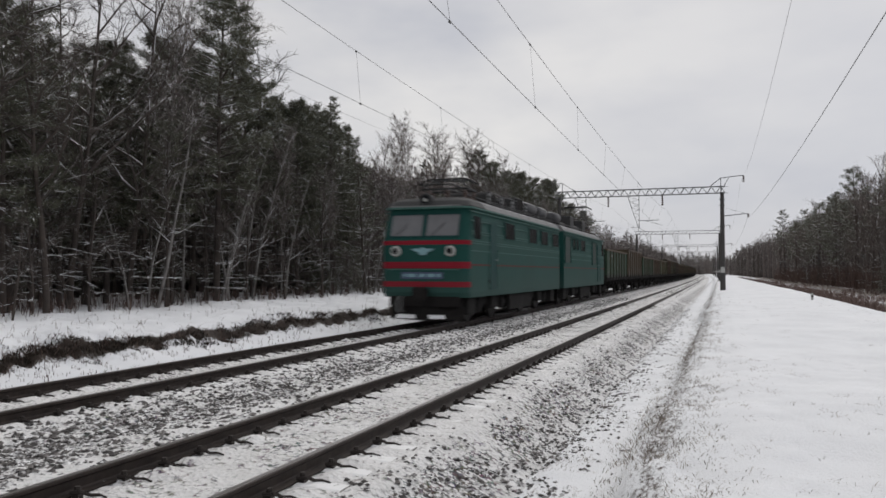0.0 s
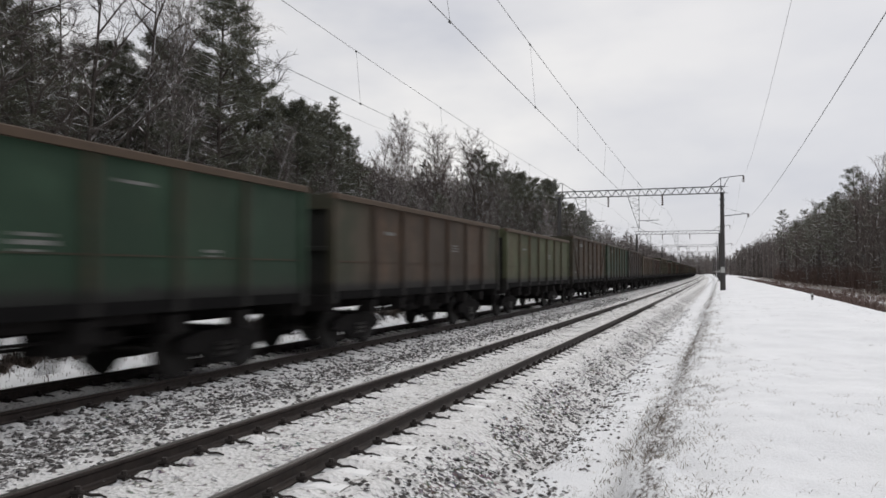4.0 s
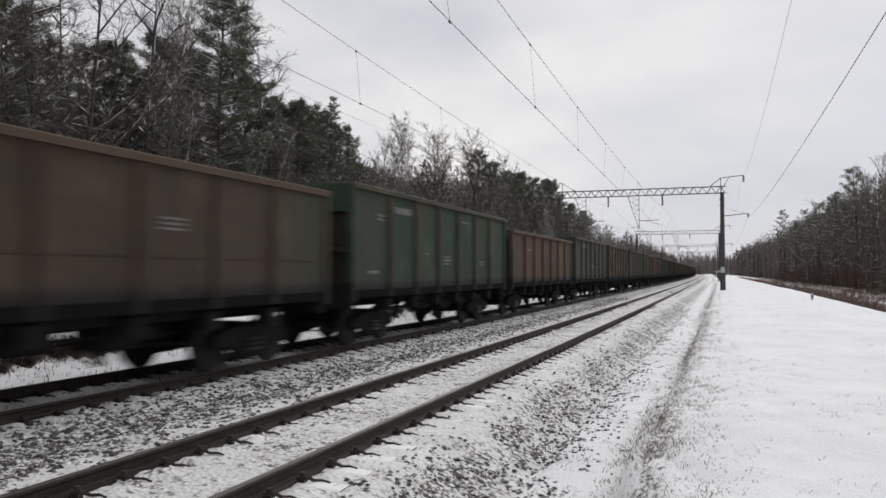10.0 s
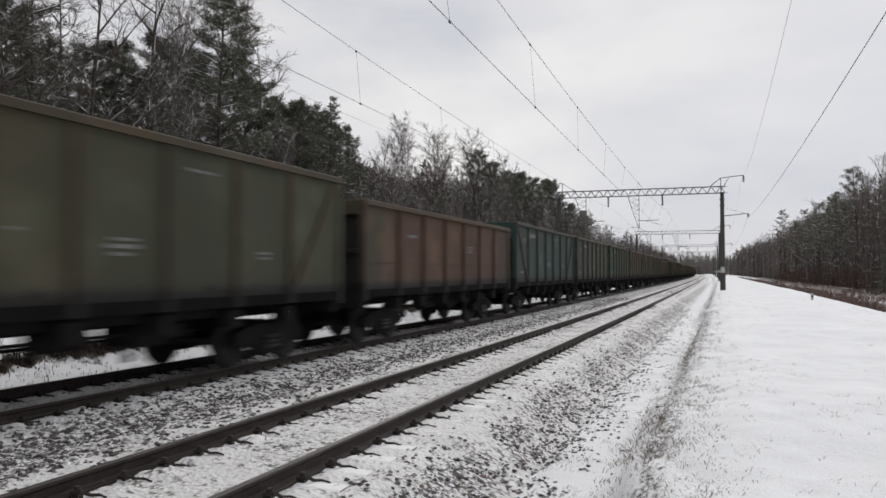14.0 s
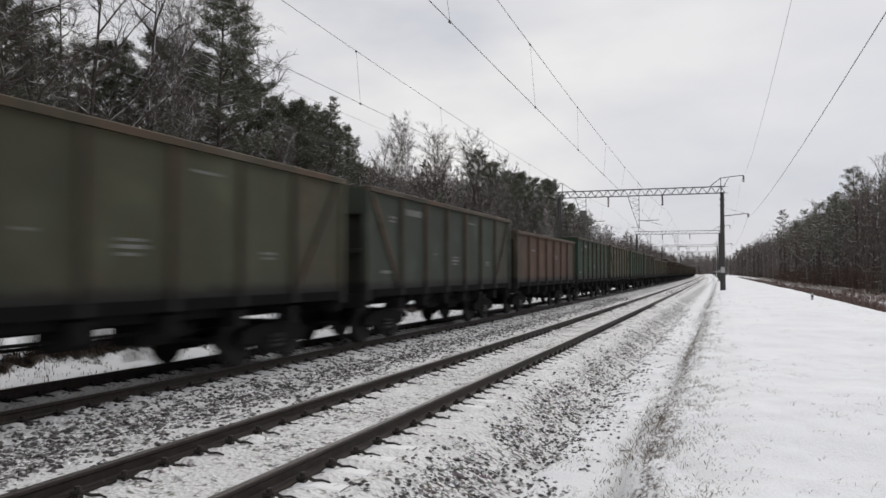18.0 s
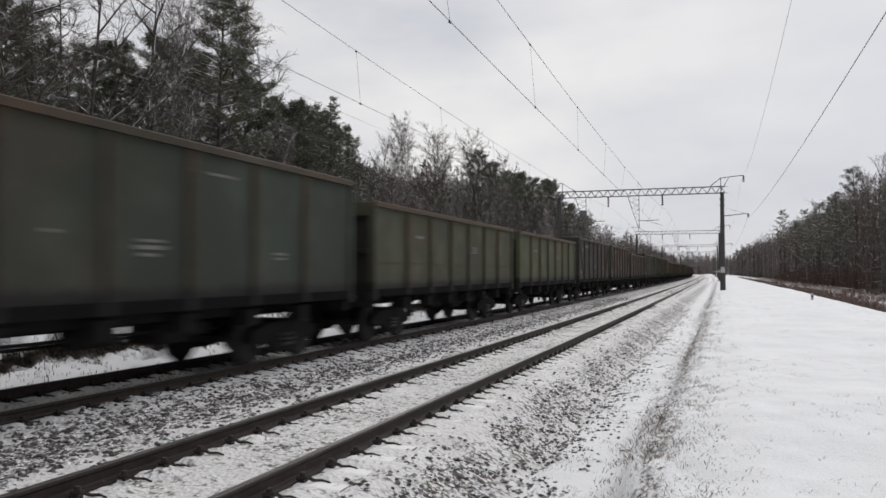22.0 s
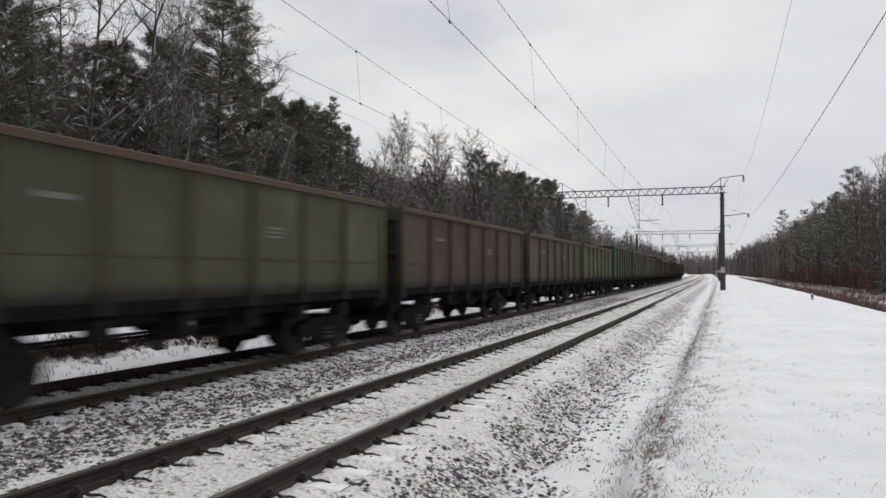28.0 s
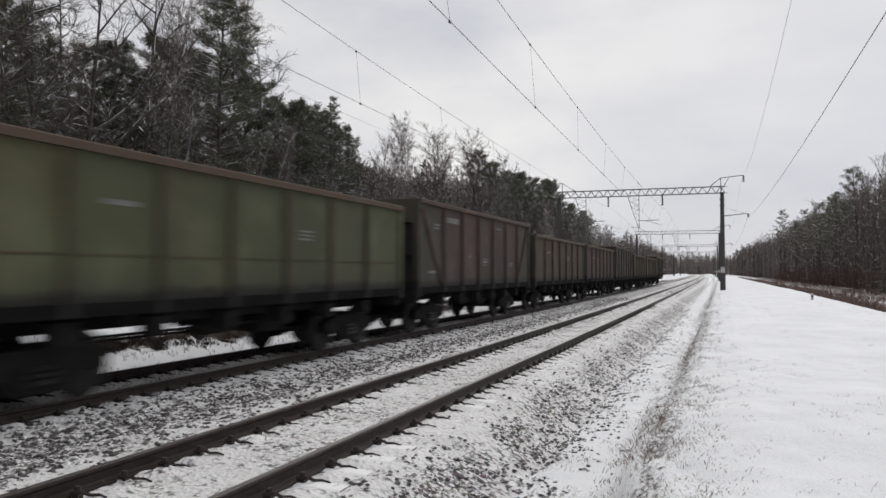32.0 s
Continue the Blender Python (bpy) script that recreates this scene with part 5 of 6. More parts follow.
def dead_limbs(t, sn, trunk, count, lo, hi, length):
    """Leafless lower boughs, drooping and rising again, with snow along the top."""
    n = len(trunk) - 1
    for _ in range(count):
        i = rnd.uniform(lo, hi) * n
        p = trunk[int(i)][0].lerp(trunk[min(int(i) + 1, n)][0], i - int(i))
        a = rnd.uniform(0, 6.28)
        pts = crooked(p, (math.cos(a), math.sin(a), rnd.uniform(-0.2, 0.4)), length * rnd.uniform(0.5, 1.2), 0.02, 0.004, 6, 0.17)
        limb(t, pts, 3)
        snow_ridge(sn, pts)
        for j in range(3):
            q = pts[rnd.randrange(2, 6)][0]
            sub = crooked(q, (math.cos(a + rnd.gauss(0, 0.9)), math.sin(a + rnd.gauss(0, 0.9)), rnd.uniform(-0.3, 0.3)), length * rnd.uniform(0.15, 0.4), 0.009, 0.003, 3, 0.2)
            limb(t, sub, 3)
            snow_ridge(sn, sub)


def bare_tree(height, spread, bark, low=0.35, lean=0.05, boughs=15, rise=(0.5, 1.3), fine=10, twig=None, stout=1.0, snow=0.4, twig_count=11, bent=0.14):
    """Trunk, crown and limb snow of a leafless tree."""
    t, c, sn = Shape(), Shape(), Shape()
    trunk = crooked((0, 0, -0.3), (rnd.gauss(0, lean), rnd.gauss(0, lean), 1), height, (height * 0.0062 + 0.02) * stout, 0.012, 9, 0.045)
    limb(t, trunk, 7)
    for k in range(boughs):
        f = low + (0.97 - low) * (k + rnd.random()) / boughs
        i = f * 9
        p = trunk[int(i)][0].lerp(trunk[min(int(i) + 1, 9)][0], i - int(i))
        a = rnd.uniform(0, 6.28)
        up = rnd.uniform(*rise)
        ln = spread * (1.15 - 0.75 * f) * rnd.uniform(0.8, 1.3)
        pts = crooked(p, (math.cos(a), math.sin(a), up), ln, (0.012 + 0.011 * ln) * stout, 0.005, 5, bent)
        limb(c, pts, 4)
        if rnd.random() < snow:
            snow_ridge(sn, pts, 0.7)
        twigs(c, pts, twig_count, ln * 0.42, fine)
    if snow:
        dead_limbs(t, sn, trunk, 4 if snow > 0.25 else 2, 0.1, max(low, 0.4), spread * 0.6)
    return t.mesh("trunk", bark, True), c.mesh("crown", twig or M_TWIG), sn.mesh("limb_snow", M_SNOW)


def tuft(s, p, size, n, flat=0.7):
    """A clump of needles."""
    for _ in range(n):
        d = Vector((rnd.gauss(0, 1), rnd.gauss(0, 1), rnd.gauss(0.2, flat))).normalized()
        w = d.cross(Vector((rnd.gauss(0, 1), rnd.gauss(0, 1), rnd.gauss(0, 1)))).normalized()
        ln = size * rnd.uniform(0.6, 1.25)
        q = p + d * ln * 0.12
        s.face(q - w * ln * 0.045, q + w * ln * 0.045, p + d * ln)


def pine(height, spread, low=0.45, boughs=34, dense=5, full=0.55):
    """A pine: bare trunk with snowy dead limbs, boughs that carry pads of needles at their outer ends."""
    t, c, sn = Shape(), Shape(), Shape()
    trunk = crooked((0, 0, -0.3), (rnd.gauss(0, 0.015), rnd.gauss(0, 0.015), 1), height, height * 0.010 + 0.03, 0.025, 8, 0.015)
    limb(t, trunk, 8)
    dead_limbs(t, sn, trunk, 9, 0.1, low + 0.12, spread * 0.75)
    for k in range(boughs):
        f = low + (0.985 - low) * (k + rnd.random()) / boughs
        i = min(f * 8, 7.99)
        p = trunk[int(i)][0].lerp(trunk[int(i) + 1][0], i - int(i))
        a = 2.4 * k + rnd.gauss(0, 0.4)
        g = (f - low) / (1 - low)
        ln = spread * min(1.0, 0.5 + 2.2 * g) * (1.0 - g) ** full * rnd.uniform(0.7, 1.15) + 0.25
        pts = crooked(p, (math.cos(a), math.sin(a), 0.05 + 0.7 * g), ln, 0.02 + 0.012 * ln, 0.008, 5, 0.1)
        limb(t, pts, 4)
        if rnd.random() < 0.6:
            snow_ridge(sn, pts)
        for j in range(2, 6):
            q = pts[j][0]
            for _ in range(2):
                side = a + rnd.choice((-1, 1)) * rnd.uniform(0.5, 1.2)
                sub = crooked(q, (math.cos(side), math.sin(side), 0.15), ln * 0.28 + 0.15, 0.01, 0.004, 2, 0.12)
                limb(t, sub, 3)
                for _ in range(dense):
                    u = rnd.uniform(0.2, 1.0)
                    e = sub[0][0].lerp(sub[2][0], u) + Vector((rnd.gauss(0, 0.10), rnd.gauss(0, 0.10), rnd.gauss(0.05, 0.07)))
                    tuft(c, e, 0.30, 7)
    for _ in range(14):
        tuft(c, trunk[-1][0] + Vector((rnd.gauss(0, 0.14), rnd.gauss(0, 0.14), rnd.uniform(-0.8, 0.1))), 0.3, 9)
    return t.mesh("trunk", M_BARK, True), c.mesh("crown", M_NEEDLE), sn.mesh("limb_snow", M_SNOW)


def spruce(height, spread):
    t, c, sn = Shape(), Shape(), Shape()
    trunk = crooked((0, 0, -0.3), (0, 0, 1), height, height * 0.010 + 0.02, 0.015, 8, 0.008)
    limb(t, trunk, 7)
    k, z = 0, height * 0.08
    while z < height * 0.985:
        g = z / height
        for j in range(6):
            a = 2.4 * k
            k += 1
            ln = spread * (1 - g) ** 0.85 * rnd.uniform(0.65, 1.2) + 0.04
            pts = crooked((0, 0, z + rnd.uniform(-0.12, 0.12)), (math.cos(a), math.sin(a), -0.35 + 0.75 * g), ln, 0.02, 0.006, 4, 0.07)
            limb(t, pts, 3)
            if rnd.random() < 0.45:
                snow_ridge(sn, pts[1:], 1.6)
            for q0, q1 in zip(pts, pts[1:]):
                for u in (0.3, 0.65, 1.0):
                    for _ in range(2):
                        tuft(c, q0[0].lerp(q1[0], u) + Vector((rnd.gauss(0, 0.13), rnd.gauss(0, 0.13), rnd.gauss(-0.1, 0.07))) * (1.15 - g), 0.15 + 0.14 * (1 - g), 6)
        z += 0.36 + 0.26 * (1 - g)
    return t.mesh("trunk", M_BARK, True), c.mesh("crown", M_NEEDLE), sn.mesh("limb_snow", M_SNOW)


KINDS = {
    "pine_tree": ("tall dark pine with snow caught in its needles", [pine(14.5, 2.6, 0.4, 40, 4), pine(14, 2.5, 0.42, 36, 4), pine(16.5, 2.7, 0.5, 36, 4), pine(12.5, 2.5, 0.3, 40, 4), pine(15.0, 2.75, 0.34, 66, 8), pine(12.5, 2.35, 0.3, 56, 8)]),
    "spruce_tree": ("dark green spruce dusted with snow", [spruce(12, 2.9), spruce(9, 2.5)]),
    "birch_tree": ("bare pale-barked birch with fine snowy twigs", [bare_tree(15.5, 3.4, M_BIRCH, 0.3, 0.04, 24, (1.6, 3.0), 14, snow=0.1, stout=0.6, twig_count=14, bent=0.07), bare_tree(13.5, 3.0, M_BIRCH, 0.35, 0.05, 24, (1.4, 2.8), 14, snow=0.1, stout=0.6, twig_count=14, bent=0.07), bare_tree(16.5, 3.6, M_BIRCH, 0.38, 0.04, 26, (1.7, 3.2), 14, snow=0.1, stout=0.6, twig_count=14, bent=0.07)]),
    "bare_tree": ("bare dark-barked tree with snow along its limbs", [bare_tree(14.5, 4.8, M_BARK, 0.28, 0.06, 18, fine=14, twig=M_TWIG_DARK, stout=1.2, twig_count=12, snow=0.3), bare_tree(13, 3.6, M_BARK, 0.3, boughs=16, fine=13, twig=M_TWIG_DARK, twig_count=12, snow=0.3), bare_tree(10, 2.6, M_BARK, 0.25, 0.1, 11, twig=M_TWIG_DARK)]),
    "alder_tree": ("bare tree with dense grey-brown twigs", [bare_tree(14.5, 3.8, M_BARK, 0.12, 0.05, 24, (0.6, 1.5), 13, M_TWIG_BROWN), bare_tree(13, 3.3, M_BARK, 0.1, 0.06, 22, (0.7, 1.7), 13, M_TWIG_BROWN)]),
    "sapling": ("thin leafless sapling at the forest edge", [bare_tree(5.5, 1.6, M_TWIG_DARK, 0.2, 0.12, 9, twig=M_TWIG_DARK, snow=0.25), bare_tree(4.0, 1.5, M_TWIG_DARK, 0.15, 0.15, 8, twig=M_TWIG_DARK, snow=0.25), bare_tree(7.5, 1.9, M_BIRCH, 0.25, 0.1, 9, twig=M_TWIG_DARK)]),
}


def plant(kind, x, y, scale=1.0, variant=None):
    label, models = KINDS[kind]
    t, c, sn = models[rnd.randrange(min(4, len(models))) if variant is None else variant]
    z = float(np.interp(x, GROUND_X, GROUND_Z))
    g = thing(kind, label, "tree", "trees of the woods", at=(x + bend(y), y, z))
    g.rotation_euler = (0, 0, rnd.uniform(0, 6.28))
    g.scale = (scale, scale, scale * (rnd.uniform(0.95, 1.05) if variant is None else 1.0))
    part("trunk", t, None, g)
    part("crown", c, None, g)
    if sn.polygons:
        tagged(part("limb_snow", sn, None, g), "snow lying along the limbs", kind="stuff")
    return g


# the trees that stand out against the sky
SKYLINE = (
    ("pine_tree", -22.2, 29.3, 0.987, 4), ("pine_tree", -22, 18, 0.835, 5), ("pine_tree", -25, 34.7, 0.918, 4), ("pine_tree", -24.5, 35.6, 0.978, 5),
    ("pine_tree", -25.5, 31.7, 1.042, 5), ("pine_tree", -25.5, 25.9, 0.779, 4), ("pine_tree", -25.5, 29.4, 1.051, 5), ("pine_tree", -25, 21.6, 0.702, 4),
    ("pine_tree", -27, 29.5, 0.912, 5), ("bare_tree", -20.9, 18.7, 0.883, 0), ("bare_tree", -23, 24.6, 0.98, 0), ("birch_tree", -21.5, 25.1, 0.931, 0),
    ("birch_tree", -23, 27.9, 1.054, 1), ("birch_tree", -25.3, 36, 1.078, 2), ("bare_tree", -25.5, 38.1, 1.183, 1), ("pine_tree", -24, 38.1, 0.932, 5),
    ("pine_tree", -25, 42.4, 0.998, 5), ("pine_tree", -23.5, 38.6, 0.748, 4), ("pine_tree", -25.5, 44.5, 0.984, 5), ("spruce_tree", -23.2, 42.3, 1.078, 0),
    ("spruce_tree", -24.2, 46.2, 0.975, 0), ("spruce_tree", -26, 46.2, 1.375, 1), ("pine_tree", -26.5, 48.9, 0.99, 5), ("birch_tree", -25, 50.9, 0.783, 0),
    ("birch_tree", -26.5, 55.9, 0.923, 1), ("birch_tree", -25, 56.2, 1.021, 1), ("birch_tree", -26, 60.4, 0.902, 2), ("birch_tree", -27, 65.3, 0.923, 0),
    ("alder_tree", -27, 67.5, 0.861, 0), ("alder_tree", -26, 51.2, 0.819, 1), ("bare_tree", -25.5, 67.4, 1.092, 1), ("birch_tree", -26.5, 72.2, 1.149, 1),
    ("alder_tree", -25, 72.9, 1.3, 1), ("birch_tree", -26.5, 80.1, 1.033, 2), ("bare_tree", -25.5, 78.6, 1.097, 0), ("pine_tree", -26, 82.8, 1.031, 4),
    ("pine_tree", -25.5, 85.2, 1.159, 5), ("birch_tree", -27, 93.9, 1.235, 1), ("pine_tree", -26, 94.4, 0.983, 4), ("pine_tree", -27, 102.7, 1.252, 5),
    ("pine_tree", -26, 103.9, 1.025, 4), ("pine_tree", -25.5, 107.8, 1.231, 5), ("pine_tree", -27, 120.3, 1.099, 4), ("pine_tree", -26, 122.2, 1.355, 5),
    ("bare_tree", -28, 104.3, 1.26, 1), ("pine_tree", -26, 129.3, 1.012, 4), ("pine_tree", -26, 140.2, 1.158, 5), ("pine_tree", -25.5, 148.6, 0.91, 4))
for k_, x_, y_, s_, v_ in SKYLINE:
    plant(k_, x_, y_, s_, v_)
plant("spruce_tree", 18.2, 101, 0.55, 1)
plant("bare_tree", -21.4, 15.0, 0.98, 0)
plant("pine_tree", -23.6, 19.6, 0.86, 4)
plant("pine_tree", -25.8, 25.0, 0.92, 5)
plant("bare_tree", -22.6, 21.2, 1.0, 0)
plant("bare_tree", -24.5, 22.5, 1.05, 1)


def roof_line(y):
    """How high the forest edge stands along the line, in metres."""
    return float(np.interp(y, (9, 24, 30, 35, 42, 46, 60, 72, 90, 130), (9.2, 9.0, 9.8, 9.4, 9.0, 8.2, 9.2, 11.0, 11.5, 12.5)))


# left woods: tall thin trees in front, lower growth behind
y_ = 9.0
while y_ < 150:
    for row in range(5 if y_ < 62 else 3):
        x_ = -20.9 - row * 2.7 - rnd.uniform(0, 2.2)
        if row == 0:
            k_ = rnd.choice(("birch_tree", "bare_tree", "bare_tree", "pine_tree", "alder_tree"))
        elif y_ < 44:
            k_ = rnd.choice(("pine_tree", "pine_tree", "spruce_tree", "bare_tree", "alder_tree"))
        elif y_ < 72:
            k_ = rnd.choice(("birch_tree", "alder_tree", "alder_tree", "bare_tree", "pine_tree"))
        else:
            k_ = rnd.choice(("pine_tree", "pine_tree", "spruce_tree", "alder_tree", "birch_tree"))
        v_ = rnd.randrange(min(4, len(KINDS[k_][1])))
        tall = {"pine_tree": (14.5, 14, 16.5, 12.5), "spruce_tree": (12, 9), "birch_tree": (15.5, 13.5, 16.5), "bare_tree": (14.5, 13, 10), "alder_tree": (14.5, 13)}[k_][v_]
        plant(k_, x_, y_ + rnd.uniform(-1.2, 1.2), roof_line(y_) * (1 + 0.035 * row) * rnd.uniform(0.82, 1.02) / tall, v_)
    if y_ < 90:
        for _ in range(3):
            plant("sapling", -20.0 - rnd.uniform(0, 3), y_ + rnd.uniform(-1, 1), rnd.uniform(0.6, 1.2))
    y_ += 2.2 + y_ * (0.022 if y_ < 60 else 0.028)
# right woods
y_ = 98.0
while y_ < 300:
    for row in range(3):
        x_ = 20.8 + row * 3.2 + rnd.uniform(0, 2.6)
        plant(rnd.choice(("alder_tree", "alder_tree", "alder_tree", "pine_tree", "bare_tree", "pine_tree")), x_, y_ + rnd.uniform(-1.5, 1.5), rnd.uniform(1.08, 1.36) * (1.1 if y_ < 170 else 1.0))
    if y_ < 220:
        plant("sapling", 19.5 + rnd.uniform(0, 2), y_, rnd.uniform(0.9, 1.5))
    y_ += 3.8 + y_ * 0.016


def thicket(name, label, count, place, mat, h0, h1, blades, category, thin=0.012, lean=0.35):
    """Upright stalks or shoots in one mesh."""
    V, F = [], []
    for _ in range(count):
        x, y, z = place()
        for _ in range(blades):
            a, l = rnd.uniform(0, 6.28), lean * rnd.uniform(0.45 if lean > 2.5 else 0.0, 1.0)
            h = rnd.uniform(h0, h1)
            ox, oy = rnd.gauss(0, 0.06), rnd.gauss(0, 0.06)
            b = rnd.uniform(0, 6.28)
            wx, wy = math.cos(b) * thin, math.sin(b) * thin
            tx, ty = x + ox + math.cos(a) * l * h, y + oy + math.sin(a) * l * h
            mx, my = (x + ox) * 0.55 + tx * 0.45 - math.cos(a) * l * h * 0.12, (y + oy) * 0.55 + ty * 0.45 - math.sin(a) * l * h * 0.12
            k = len(V)
            V += [(x + ox - wx, y + oy - wy, z - 0.03), (x + ox + wx, y + oy + wy, z - 0.03), (mx + wx * 0.8, my + wy * 0.8, z + h * 0.55), (mx - wx * 0.8, my - wy * 0.8, z + h * 0.55), (tx, ty, z + h)]
            F += [(k, k + 1, k + 2, k + 3), (k + 3, k + 2, k + 4)]
    me = bpy.data.meshes.new(name)
    me.from_pydata(V, [], F)
    me.materials.append(mat)
    return tagged(new(name, me), label, category, kind="stuff")


def ground_at(x, y):
    return float(ground_height(np.array([x]), np.array([y]))[0])


def verge(lo, hi, y0, y1):
    def place():
        while True:
            y = y0 * (y1 / y0) ** rnd.random()
            x = min(hi, max(lo, rnd.gauss((lo + hi) / 2, (hi - lo) / 3)))
            if float(value_noise(np.array([x]), np.array([y]), 0.7, 41)[0]) + rnd.uniform(-0.3, 0.3) > 0.0:
                return x + bend(y), y, ground_at(x, y)
    return place


def anywhere(lo, hi, y0, y1):
    def place():
        y = y0 * (y1 / y0) ** rnd.random()
        x = rnd.uniform(lo, hi)
        return x + bend(y), y, ground_at(x, y)
    return place


def patchy(lo, hi, y0, y1):
    """Clusters, denser towards the edges of the field."""
    def place():
        while True:
            x, y, z = anywhere(lo, hi, y0, y1)()
            k = (x - bend(y) - lo) / (hi - lo)
            if float(value_noise(np.array([x]), np.array([y]), 0.5, 47)[0]) + float(value_noise(np.array([x]), np.array([y]), 2.3, 48)[0]) * 0.8 + rnd.uniform(-0.2, 0.2) + 0.5 * (2 * k - 1) ** 2 > 0.28:
                return x, y, z
    return place


thicket("bank_grass", "dry grass tufts poking through snow along the bank edge", 1250, verge(-1.15, -0.05, 4.2, 60), M_GRASS, 0.01, 0.042, 7, "grass", 0.0030, 4.2)
thicket("snowfield_grass", "scattered grass tips poking out of the snow", 520, patchy(-0.2, 5.6, 4.0, 50), M_GRASS, 0.006, 0.03, 6, "grass", 0.0026, 5.0)
thicket("ditch_grass", "scattered stalks in the snowy strip beside the ballast", 420, verge(-2.2, -1.1, 4.5, 40), M_GRASS, 0.012, 0.045, 5, "grass", 0.003, 3.4)
def band(y0, y1):
    """The broken lip of the bank, wandering to and fro."""
    def place():
        while True:
            y = y0 * (y1 / y0) ** rnd.random()
            mid = -13.3 + 0.5 * float(value_noise(np.array([0.0]), np.array([y]), 1.6, 43)[0])
            x = rnd.gauss(mid, 0.17)
            if float(value_noise(np.array([x * 2]), np.array([y]), 0.42, 44)[0]) + rnd.uniform(-0.35, 0.35) > 0.02:
                return x + bend(y), y, ground_at(x, y)
    return place


thicket("bank_brush", "dark dry brush under the snowy bank", 3600, band(8, 120), M_SOD, 0.015, 0.085, 6, "brush", 0.011, 2.2)
thicket("bank_shoots", "brown shoots and dead stems along the lip of the bank", 620, band(8, 90), M_BRUSH, 0.06, 0.26, 4, "brush", 0.006, 1.6)
thicket("ditch_stalks", "dark dry stalks standing in the snow beside the far track", 700, anywhere(-13.1, -11.7, 8, 70), M_BRUSH, 0.03, 0.12, 4, "grass", 0.006, 0.8)
thicket("bank_twigs", "scattered twigs on the snowy forest bank", 400, anywhere(-20, -13.7, 8, 90), M_BRUSH, 0.05, 0.25, 2, "twigs", 0.006, 1.2)
thicket("forest_brush", "brown undergrowth along the forest edge", 1300, anywhere(-25.5, -20.2, 10, 140), M_BRUSH, 0.15, 0.85, 4, "brush", 0.009, 0.6)
thicket("field_brush", "reddish dry brush beyond the snowy bank", 7000, patchy(6.6, 24, 28, 260), M_BRUSH, 0.15, 0.62, 6, "brush", 0.014, 1.1)
thicket("field_shoots", "dark leafless undergrowth at the foot of the woods", 4200, anywhere(20.0, 26, 80, 300), M_BRUSH, 0.6, 4.6, 5, "brush", 0.028, 0.5)


def far_material():
    m = Mat("far_boughs", 0.9)
    # lifted tones: the haze over the woods is put into this base colour
    c = m.ramp(m.island(), [(0.0, (0.055, 0.052, 0.047)), (0.55, (0.115, 0.098, 0.09)), (1.0, (0.2, 0.17, 0.16))])
    f = m.math("MULTIPLY", m.step(m.up(), 0.4, 0.8), m.step(m.noise(0.8, 3), 0.6, 0.68))
    return m.color(m.mix(f, c, SNOW)).m


M_FAR = far_material()


def far_woods(name, label, count, place, h0, h1, sprays=70):
    """A deep mass of stems and ragged boughs, one mesh."""
    V, F = [], []
    for _ in range(count):
        x, y, z = place()
        h = rnd.uniform(h0, h1)
        r = 0.1 + 0.012 * h
        k = len(V)
        V += [(x - r, y, z - 0.5), (x + r, y, z - 0.5), (x, y + r, z - 0.5), (x, y, z + h)]
        F += [(k, k + 1, k + 3), (k + 1, k + 2, k + 3), (k + 2, k, k + 3)]
        for _ in range(sprays):
            f = rnd.random() ** 0.85
            w = (1.25 - f) * 2.2
            p = Vector((x + rnd.gauss(0, w * 0.62), y + rnd.gauss(0, w * 0.62), z + h * (0.06 + 0.94 * f)))
            d = Vector((rnd.gauss(0, 1), rnd.gauss(0, 1), rnd.gauss(0.5, 0.8))).normalized()
            u = d.orthogonal().normalized()
            ln = rnd.uniform(0.5, 1.6)
            u = u * rnd.uniform(0.02, 0.06) * (1 + y / 160)
            k = len(V)
            V += [tuple(p - u), tuple(p + u), tuple(p + d * ln)]
            F.append((k, k + 1, k + 2))
    me = bpy.data.meshes.new(name)
    me.from_pydata(V, [], F)
    me.materials.append(M_FAR)
    return tagged(new(name, me), label, "woods", kind="stuff")


def deep(lo, hi, y0, y1):
    def place():
        y = rnd.uniform(y0, y1)
        x = rnd.uniform(lo, hi)
        return x + bend(y), y, float(np.interp(x, GROUND_X, GROUND_Z))
    return place


far_woods("deep_woods", "dense dark woods behind the forest edge", 1300, deep(-58, -31, 5, 50), 6.5, 10, 130)
far_woods("deep_woods", "thick belt of bare crowns behind the forest edge", 420, deep(-38, -27, 42, 76), 7.5, 10.5, 190)
far_woods("deep_woods", "dark mixed woods along the line", 900, deep(-50, -26, 70, 160), 10, 13.5, 130)
far_woods("distant_woods", "long grey-brown belt of distant trees", 1500, deep(-60, -22, 150, 620), 9.5, 13)
far_woods("deep_woods", "dense bare woods beyond the field", 1000, deep(25, 60, 98, 280), 15, 20.5, 150)
far_woods("distant_woods", "distant trees closing the view", 1400, deep(21, 60, 280, 640), 15, 21)
far_woods("distant_woods", "misty woods at the end of the line", 900, deep(-80, 90, 640, 900), 12, 20)

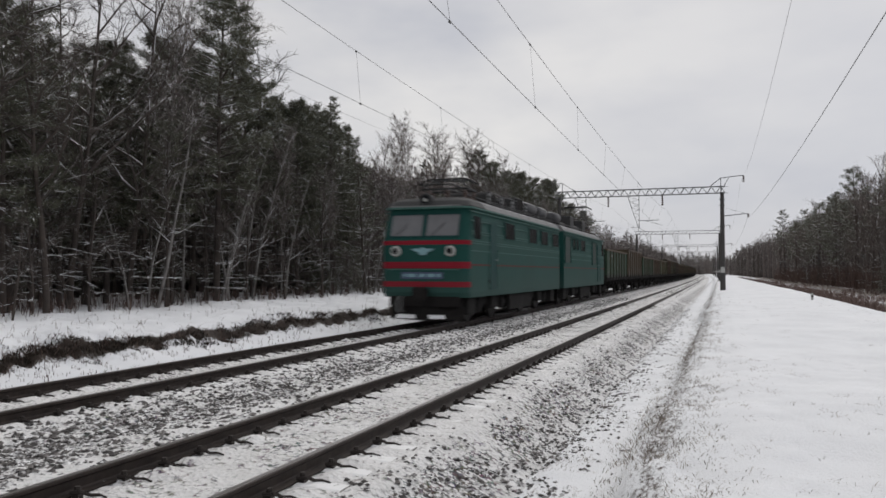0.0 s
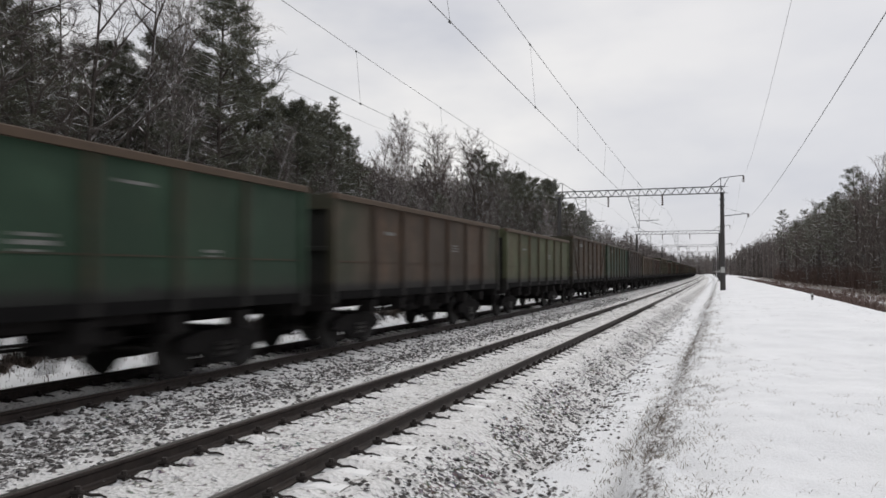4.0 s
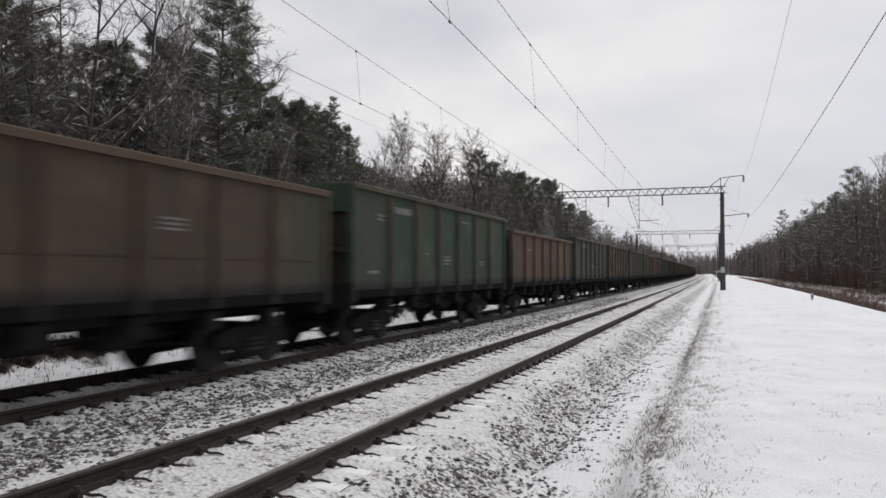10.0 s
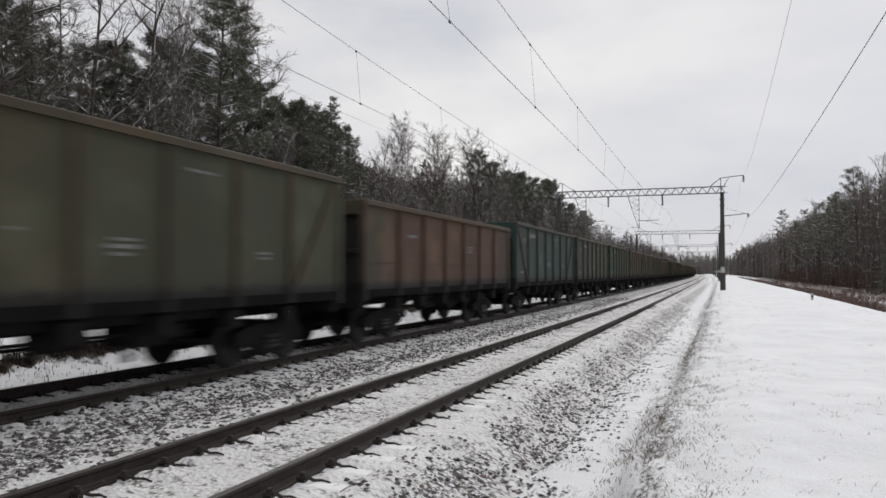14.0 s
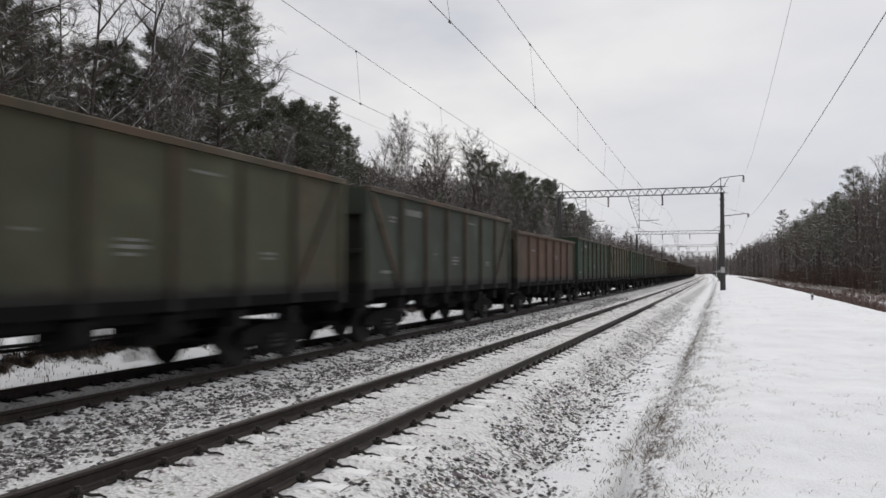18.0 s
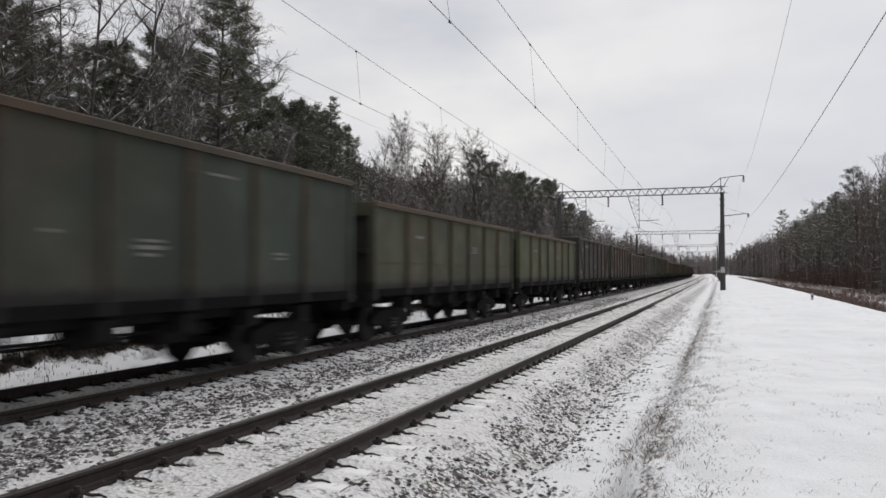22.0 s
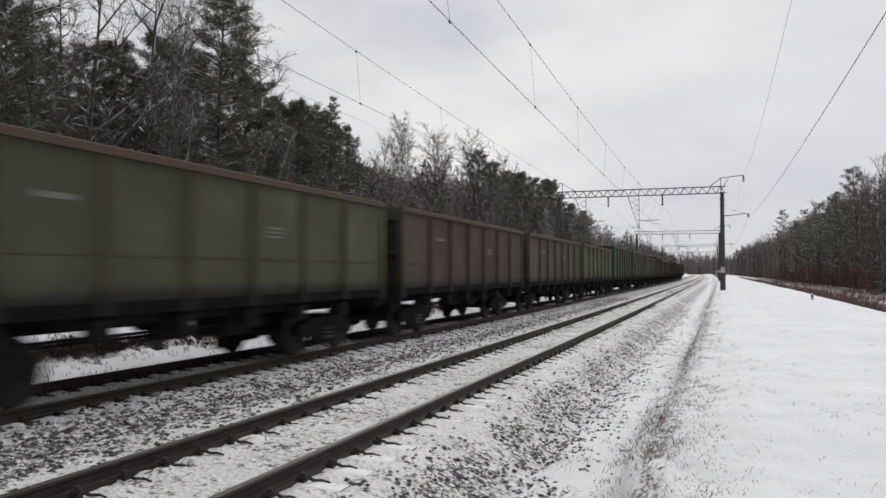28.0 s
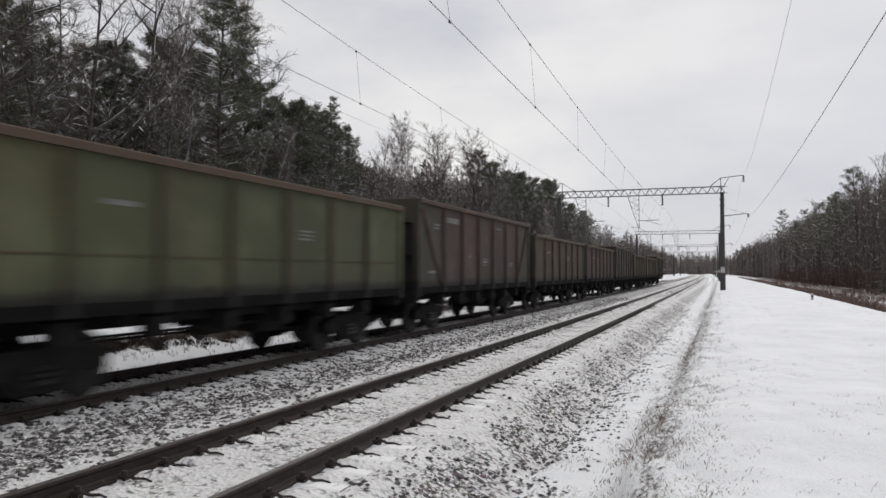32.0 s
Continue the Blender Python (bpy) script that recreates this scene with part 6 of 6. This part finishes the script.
# ---- the train's run ----
RUN = ((0.0, 68.7), (1.8, 31.45), (6.0, -56.4), (9.0, -118.3), (13.0, -201.1), (19.0, -326.1), (23.0, -409.1), (28.0, -512.0), (32.0, -594.4))


def rear_of_first(t):
    """Where the rear end of the first wagon stands along the line at t seconds."""
    T, P = [r[0] for r in RUN], [r[1] for r in RUN]
    slope = [(P[min(i + 1, 8)] - P[max(i - 1, 0)]) / (T[min(i + 1, 8)] - T[max(i - 1, 0)]) for i in range(9)]
    i = max(k for k in range(8) if T[k] <= t + 1e-9)
    h = T[i + 1] - T[i]
    u = (t - T[i]) / h
    return P[i] * (1 + 2 * u) * (1 - u) ** 2 + slope[i] * h * u * (1 - u) ** 2 + P[i + 1] * u * u * (3 - 2 * u) + slope[i + 1] * h * u * u * (u - 1)


LEAD_BACK, TRAIL_BACK = 12.8 + 1.45 + 7.47 + 14.94 + 1.2, 12.8 + 1.45 + 7.47


def on_line(y, turn=0):
    return pose(AXIS_FAR + bend(y), y, 0, 0, 0, -math.degrees(math.atan(bend_slope(y))) + turn)


def roll(rows_of, radius, sense):
    """The wheelsets of these things turn together, one row a film frame."""
    sets = [o for g in rows_of for o in g.children_recursive if o.name.startswith("wheelset")]
    start = rear_of_first(0.0)
    rows = []
    for k in range(961):
        t = k / 30
        rows.append((t, pose(0, 0, radius, sense * math.degrees((start - rear_of_first(t)) / radius))))
    walk(sets[0], rows)
    keys = sets[0].animation_data
    for o in sets[1:]:
        o.rotation_mode = "QUATERNION"
        o.animation_data_create()
        o.animation_data.action = keys.action
        o.animation_data.action_slot = keys.action_slot


def motions():
    """The whole train rolls by towards the camera's side at an even speed."""
    times = [float(i) for i in range(33)]
    walk(lead, [(t, on_line(rear_of_first(t) - LEAD_BACK)) for t in times])
    walk(trail, [(t, on_line(rear_of_first(t) - TRAIL_BACK, 180)) for t in times])
    for k, w in enumerate(wagons):
        walk(w, [(t, on_line(rear_of_first(t) - 6.4 + PITCH_WAGON * k)) for t in times])
    roll([lead], 0.62, 1)
    roll([trail], 0.62, -1)
    roll(wagons, 0.475, 1)


motions()
